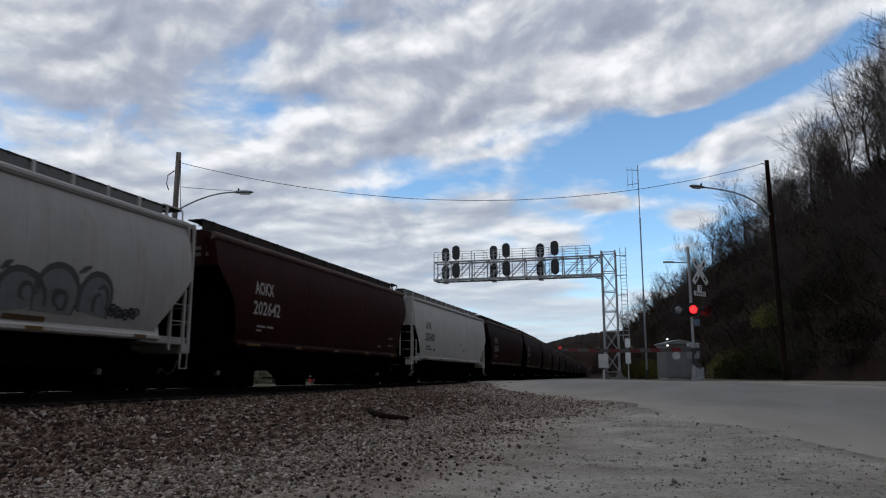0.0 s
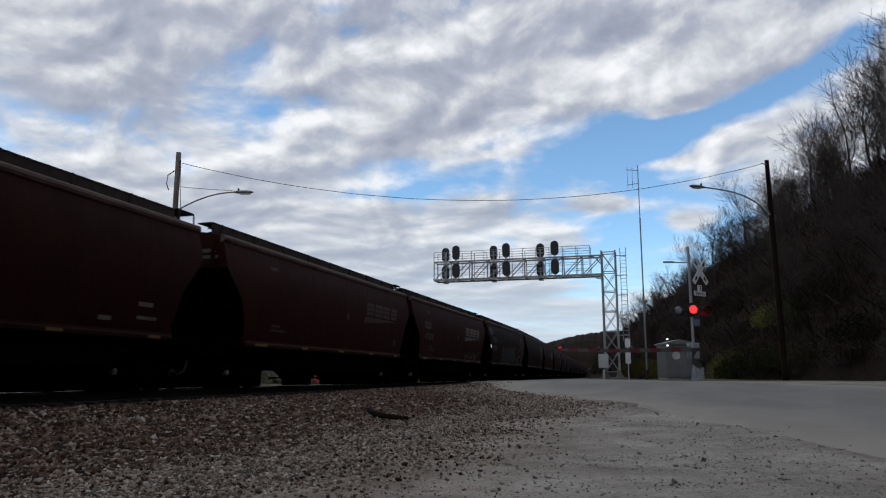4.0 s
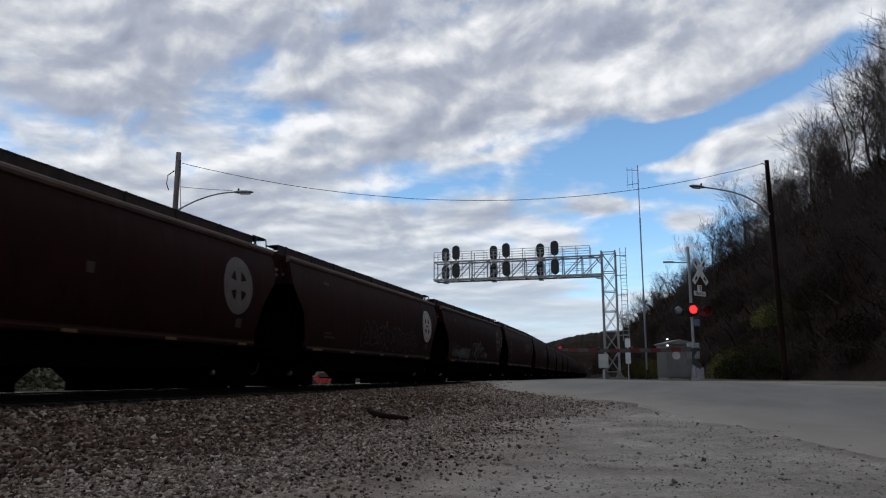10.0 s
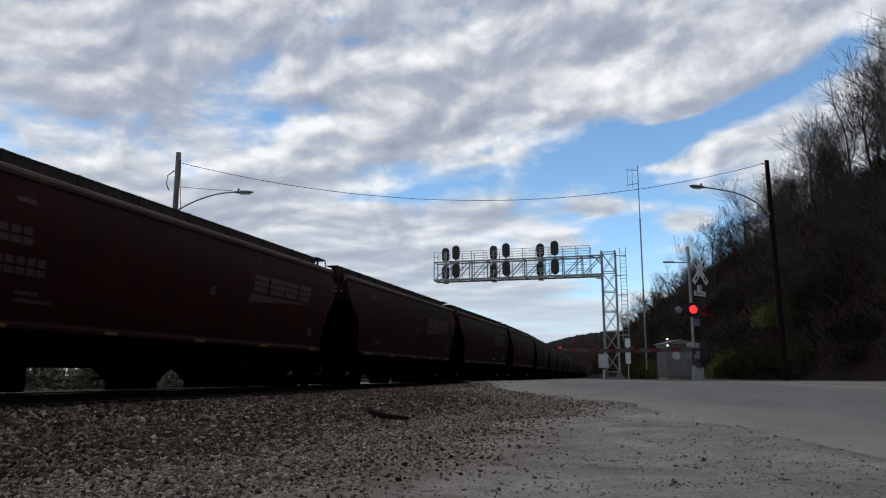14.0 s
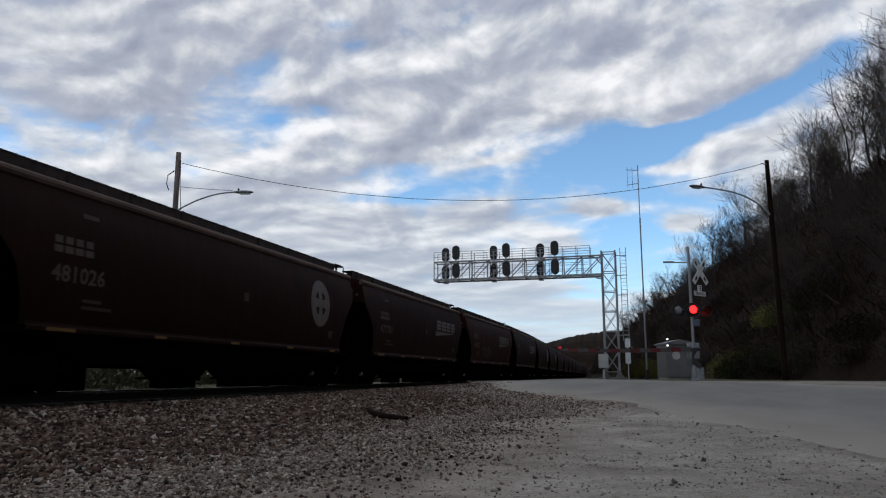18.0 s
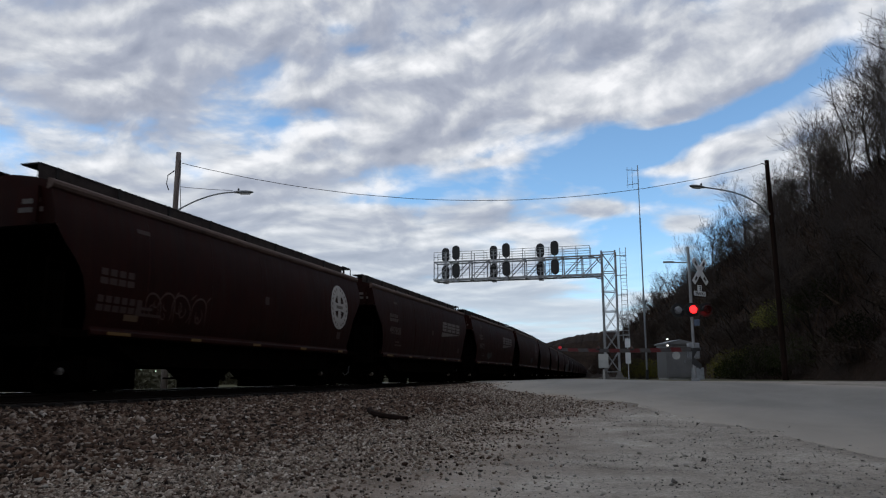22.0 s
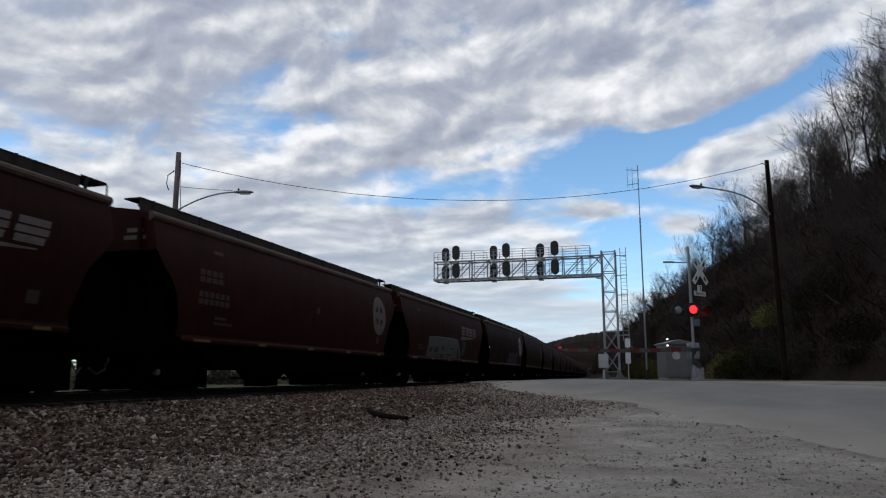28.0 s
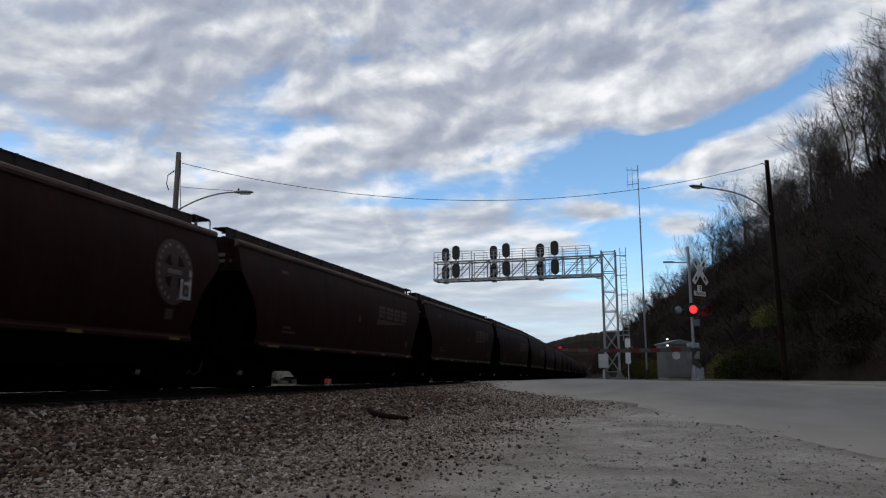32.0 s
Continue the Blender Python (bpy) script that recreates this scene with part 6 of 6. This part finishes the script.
def stem_mesh(seed, size, height, count):
    rng = random.Random(seed)
    verts, faces = [], []
    for _ in range(count):
        a = rng.uniform(0, 6.28)
        p = Vector((size * 0.6 * math.cos(a) * rng.random(), size * 0.6 * math.sin(a) * rng.random(), -0.1))
        d = Vector((rng.gauss(0, 0.45), rng.gauss(0, 0.45), 1))
        r = 0.018
        for k in range(4):
            q = p + d.normalized() * height / 3.6
            i = len(verts)
            for c, rr in ((p, r), (q, r * 0.75)):
                for j in range(3):
                    verts.append(c + Vector((rr * math.cos(2.09 * j), rr * math.sin(2.09 * j), 0)))
            for j in range(3):
                faces.append((i + j, i + (j + 1) % 3, i + 3 + (j + 1) % 3, i + 3 + j))
            p, r = q, r * 0.75
            d += Vector((rng.gauss(0, 0.4), rng.gauss(0, 0.4), rng.gauss(-0.1, 0.2)))
    return verts, faces


def place_scrub():
    kinds = {"dry": ("brown_scrub", M_SCRUB, "dry brown scrub with dead leaves", (0.12, 0.03)), "ivy": ("evergreen_shrub", M_IVY, "dark green evergreen shrub", (0.07, 0.05)),
             "spring": ("budding_shrub", M_SPRING, "yellow green budding shrub", (0.08, 0.04))}
    made = {}
    rng = random.Random(5)
    spots = []
    for _ in range(70):
        y = 30 + 90 * rng.random() ** 1.4
        d = 0.2 + 6 * rng.random()
        if foot(y) + d < 0.42 * y + 6:
            spots.append(("dry", foot(y) + d, y, rng.uniform(0.8, 1.5)))
    for x, y, s in ((6.2, 52, 1.5), (8.2, 53.5, 1.3), (5.3, 55, 1.2)):
        spots.append(("spring", x, y, s))
    for x, y, s in ((5.6, 46, 1.2), (7.6, 44, 1.3), (6.4, 49, 1.4), (9.6, 46, 1.2), (9.2, 38, 0.9), (5.0, 51, 1.1), (8.6, 50, 1.3)):
        spots.append(("ivy", x, y, s))
    spots.append(("spring", -1.4, 58, 1.0))
    spots.append(("spring", -0.4, 61, 0.9))
    for kind, x, y, s in spots:
        name, mat, label, leaf = kinds[kind]
        key = (kind, rng.randrange(3) if kind == "dry" else 0, s > 1.1)
        z = slope_z(x - foot(y), y) if x > foot(y) else ground_z(x, y)
        m = Matrix.Translation((x, y, z - 0.05)) @ Matrix.Rotation(rng.uniform(0, 6.28), 4, "Z")
        if key in made:
            copy_thing(made[key], m)
            continue
        size, height = (1.9, 2.2) if s > 1.1 else (1.4, 1.6)
        t = thing(name, label, "shrub", "shrubs along the foot of the hill")
        part("stem_tangle", raw("stem_tangle", *stem_mesh(hash(key[1]) + 3, size, height, 90), M_TWIG), M_TWIG, t)
        part("foliage", raw("foliage", *scrub_mesh(key[1] + 9, size, height, 3000, leaf), mat), mat, t)
        t.matrix_basis = m
        made[key] = t


def make_undergrowth():
    """Dense brush over the whole slope: thin upright twigs and clinging dead leaves, as one mesh."""
    rng = np.random.default_rng(8)
    n = 70000
    y = 26 + 175 * rng.random(n) ** 1.5
    d = 0.3 + 48 * rng.random(n) ** 1.15
    fx = np.array([foot(v) for v in y])
    keep = fx + d < 0.46 * y + 9
    y, d, fx = y[keep], d[keep], fx[keep]
    n = len(y)
    z = np.array([slope_z(a, b) for a, b in zip(d, y)])
    p = np.stack([fx + d, y, z], 1)
    lean = rng.normal(0, 0.38, (n, 3))
    lean[:, 2] = 1
    lean[:, 0] -= 0.35
    h = (0.4 + 1.3 * rng.random(n) ** 2)[:, None]
    start = p + rng.normal(0, 0.2, (n, 3)) + lean * h * rng.random((n, 1)) * 0.8
    tip = start + lean * h * 0.6 + rng.normal(0, 0.15, (n, 3))
    w = rng.normal(0, 1, (n, 3))
    w *= (0.010 + 0.00028 * y + 0.03 * (rng.random(n) < 0.3))[:, None] / np.linalg.norm(w, axis=1, keepdims=True)
    v = np.stack([start - w, start + w, tip + w * 0.6, tip - w * 0.6], 1).reshape(-1, 3)
    me = raw("undergrowth", v, [(4 * k, 4 * k + 1, 4 * k + 2, 4 * k + 3) for k in range(n)], M_BRUSH)
    tagged(new("undergrowth", me), "dense brown leafless brush covering the hillside", "brush", kind="stuff")


place_trees()
place_scrub()
make_undergrowth()


# ---------------------------------------------------------------- beyond the train
def make_van(x, y, turn, paint, label, kind):
    v = thing(kind, label, "van" if kind == "box_truck" else "car", at=pose(x, y, -0.25, 0, 0, turn))
    if kind == "box_truck":
        bm = mesh()
        box(bm, -1.1, 1.1, -3.0, 2.2, 0.8, 3.0, 0.05)
        part("cargo_box", bm, paint, v)
        bm = mesh()
        prism(bm, [(2.25, 0.6), (4.2, 0.6), (4.2, 1.4), (3.7, 1.6), (3.3, 2.4), (2.25, 2.4)], "x", -1.0, 1.0)
        part("cab", bm, paint, v)
        wheels = [(-1.0, 3.2), (1.0, 3.2), (-1.0, -1.8), (1.0, -1.8)]
    else:
        bm = mesh()
        prism(bm, [(-2.2, 0.35), (2.2, 0.35), (2.2, 0.8), (1.2, 0.95), (0.6, 1.4), (-1.2, 1.4), (-1.9, 0.95), (-2.2, 0.9)], "x", -0.85, 0.85)
        bmesh.ops.bevel(bm, geom=bm.edges[:], offset=0.05, segments=2, affect="EDGES")
        part("body", bm, paint, v)
        bm = mesh()
        prism(bm, [(1.0, 0.97), (0.52, 1.36), (-1.1, 1.36), (-1.6, 0.97)], "x", -0.86, 0.86)
        part("window", bm, M_BLACK, v)
        wheels = [(-0.8, 1.35), (0.8, 1.35), (-0.8, -1.35), (0.8, -1.35)]
    for wx, wy in wheels:
        bm = mesh()
        tube(bm, (wx - 0.12, wy, 0.34), (wx + 0.12, wy, 0.34), 0.34, n=16)
        part("wheel", bm, M_BLACK, v)


M_CARWHITE = surf("white_vehicle_paint", (0.16, 0.15, 0.135), (0.26, 0.245, 0.22), 3, 30, 0.3, 0, 0)
M_CARRED = surf("red_vehicle_paint", (0.30, 0.02, 0.02), (0.42, 0.03, 0.03), 3, 30, 0.3, 0, 0)
make_van(-37.5, 74, 60, M_CARWHITE, "small white box truck parked beyond the track", "box_truck")
make_van(-33.0, 72.0, 70, M_CARRED, "red car parked beyond the track", "parked_car")


def make_far_bank():
    """Hedge of pale scrub beyond the track, seen under the cars."""
    rng = random.Random(31)
    made = None
    for k in range(34):
        x, y = -46 + rng.uniform(-6, 6), -10 + 4.2 * k
        m = Matrix.Translation((x, y, -0.3)) @ Matrix.Rotation(rng.uniform(0, 6.28), 4, "Z")
        if made:
            copy_thing(made, m)
            continue
        made = thing("hedge_shrub", "pale olive shrub in the field beyond the track", "shrub", "hedge beyond the track")
        part("stem_tangle", raw("stem_tangle", *stem_mesh(51, 2.6, 2.4, 60), M_TWIG), M_TWIG, made)
        part("foliage", raw("foliage", *scrub_mesh(52, 2.8, 2.6, 1100, (0.35, 0.2)), M_OLIVE), M_OLIVE, made)
        made.matrix_basis = m


make_far_bank()


# ---------------------------------------------------------------- loose stones
def stones(name, label, material, count, place, seed):
    """Many small broken stones as one mesh."""
    rng = np.random.default_rng(seed)
    base = np.array([(1, 0, 0), (-1, 0, 0), (0, 1, 0), (0, -1, 0), (0, 0, 1), (0, 0, -1)], float)
    tri = np.array([(0, 2, 4), (2, 1, 4), (1, 3, 4), (3, 0, 4), (2, 0, 5), (1, 2, 5), (3, 1, 5), (0, 3, 5)])
    spots = place(rng, count)
    n = len(spots)
    v = base[None] * rng.uniform(0.65, 1.35, (n, 6, 1)) + rng.normal(0, 0.27, (n, 6, 3))
    q = rng.normal(size=(n, 4))
    q /= np.linalg.norm(q, axis=1, keepdims=True)
    w, x, y, z = q.T
    rot = np.stack([1 - 2 * (y * y + z * z), 2 * (x * y - w * z), 2 * (x * z + w * y), 2 * (x * y + w * z), 1 - 2 * (x * x + z * z), 2 * (y * z - w * x),
                    2 * (x * z - w * y), 2 * (y * z + w * x), 1 - 2 * (x * x + y * y)], 1).reshape(n, 3, 3)
    v = np.einsum("nij,nkj->nki", rot, v) * spots[:, 3][:, None, None]
    v[:, :, 2] *= 0.8
    v += spots[:, None, :3]
    f = (tri[None] + 6 * np.arange(n)[:, None, None]).reshape(-1, 3)
    me = bpy.data.meshes.new(name)
    me.vertices.add(n * 6)
    me.vertices.foreach_set("co", v.ravel())
    me.loops.add(len(f) * 3)
    me.loops.foreach_set("vertex_index", f.ravel().astype(np.int32))
    me.polygons.add(len(f))
    me.polygons.foreach_set("loop_start", np.arange(0, len(f) * 3, 3, dtype=np.int32))
    me.update(calc_edges=True)
    me.validate()
    me.materials.append(material)
    return tagged(new(name, me), label, "gravel", kind="stuff")


def ballast_edge(y):
    """How far from the track's middle line the loose stone reaches, y metres along."""
    rows = ((0, 9.9), (4.2, 10.0), (7.4, 10.4), (11.5, 10.4), (15.2, 11.4), (16.0, 11.0), (18.0, 9.9), (22.4, 7.3), (35, 3.9), (46, 1.8), (60, 1.5))
    for (y0, b0), (y1, b1) in zip(rows, rows[1:]):
        if y <= y1:
            return b0 + (b1 - b0) * (y - y0) / (y1 - y0) + 0.35 * noise.noise((y * 0.45, 3.3, 0)) * (y < 16)
    return 1.5


def ballast_spots(rng, count):
    """On the shoulder, thick near the rail and thinning out over the lot."""
    y = 1.0 + 44 * rng.random(count) ** 1.65
    u = 1.2 + 11.6 * rng.random(count)
    keep = rng.random(count)
    size = 0.021 + 0.042 * rng.random(count) ** 1.6
    out = []
    for a, b, k, s in zip(y, u, keep, size):
        x = TRACK_X + b
        if x < -0.95 * a - 2.5:
            continue
        edge = ballast_edge(a)
        if b > edge and k > math.exp(-(b - edge) * 2.0):
            continue
        thin = smooth_step(edge - 2.6, edge - 0.2, b) * (1 - 0.6 * smooth_step(15, 20, a))
        if (k * 7.31) % 1.0 < 0.7 * thin:
            continue
        s *= 1.0 - 0.52 * smooth_step(edge - 5.5, edge - 0.6, b)
        z = max(ballast_profile(b) + 0.04 * noise.noise((x * 1.3, a * 1.3, 5)) + 0.02 * noise.noise((x * 4, a * 4, 6)), rough_ground(x, a))
        out.append((x, a, z + s * 0.30, s))
    return np.array(out)


def pebble_spots(rng, count):
    """Scattered over the lot."""
    out = []
    while len(out) < count:
        y, x = 2.5 + 20 * rng.random() ** 1.7, -7 + 11 * rng.random()
        if x < -0.95 * y - 1 or x > 0.4 * y + 0.5 or noise.noise((x * 0.7, y * 0.5, 4)) < rng.uniform(-0.7, 0.5):
            continue
        s = 0.004 + 0.008 * rng.random() ** 3 + (0.024 * rng.random() if rng.random() < 0.03 else 0)
        out.append((x, y, rough_ground(x, y) + s * 0.3, s))
    return np.array(out)


stones("ballast_stones", "loose angular grey brown ballast stones", M_STONE, 175000, ballast_spots, 3)
def chip_spots(rng, count):
    """Small broken rock where the ballast runs out into the lot."""
    out = []
    while len(out) < count:
        y = 2.0 + 20 * rng.random() ** 1.8
        b = ballast_edge(y) + rng.normal(-0.9, 0.75) * (1 - 0.5 * smooth_step(14, 17, y))
        x = TRACK_X + b
        if x < -0.95 * y - 2:
            continue
        s = 0.007 + 0.016 * rng.random() ** 2
        z = max(ballast_profile(b) + 0.04 * noise.noise((x * 1.3, y * 1.3, 5)) + 0.02 * noise.noise((x * 4, y * 4, 6)), rough_ground(x, y))
        out.append((x, y, z + s * 0.3, s))
    return np.array(out)


stones("rock_chips", "small grey brown rock chips at the ballast edge", M_CHIP, 70000, chip_spots, 6)
stones("lot_pebbles", "scattered small pebbles on the gravel lot", M_PEBBLE, 34000, pebble_spots, 4)

# a charred stick lying on the ballast edge
bm = mesh()
pipe(bm, [(-5.35, 13.55, 0.16), (-5.0, 12.85, 0.13), (-4.6, 12.35, 0.11), (-4.05, 11.95, 0.085)], 0.055, 7)
tagged(part("fallen_stick", bm, M_POLE), "dark weathered stick lying on the gravel", "stick")


# ---------------------------------------------------------------- what moves
def motions():
    for car, s in CARS:
        rows = []
        for t in range(33):
            x, y, h = on_line(s - SPEED * t)
            rows.append((t, Matrix.Translation((x, y, RAIL_TOP)) @ Matrix.Rotation(h, 4, "Z")))
        walk(car, rows)
    # wheels roll without slipping; all front and all rear axles share one turning each
    first = {}
    for car, s in CARS:
        for t in (c for c in car.children if c.name.startswith("truck")):
            for w in (c for c in t.children if c.name.startswith("wheelset")):
                key = round(w.location.y, 2)
                if key in first:
                    w.rotation_mode = "QUATERNION"
                    w.animation_data_create()
                    w.animation_data.action = first[key].animation_data.action
                    w.animation_data.action_slot = first[key].animation_data.action_slot
                else:
                    first[key] = w
                    step = SPEED / FPS / 0.457
                    walk(w, [(k / FPS, Matrix.Translation((0, key, 0.457)) @ Matrix.Rotation(step * k, 4, "X")) for k in range(32 * FPS + 1)])
    # the two red lenses flash by turns, once a second
    for kind, angle in (("first", 0.0), ("second", 180.0)):
        rows = [(0.0, pose(0, -0.16, 0, 0, 0, angle))]
        for half in range(1, 65):
            begin = half / 2 - (0.067 if half % 2 else 0.1)
            for k in range(4):
                rows.append((begin + k / 30, pose(0, -0.16, 0, 0, 0, angle + 60 * k)))
            angle += 180
        walk(LENSES[kind], rows)
    # the clouds drift slowly away
    walk(clouds, [(0.0, pose(0, 0, 150)), (16.0, pose(-4, 16, 150)), (32.0, pose(-8, 32, 150))])


motions()
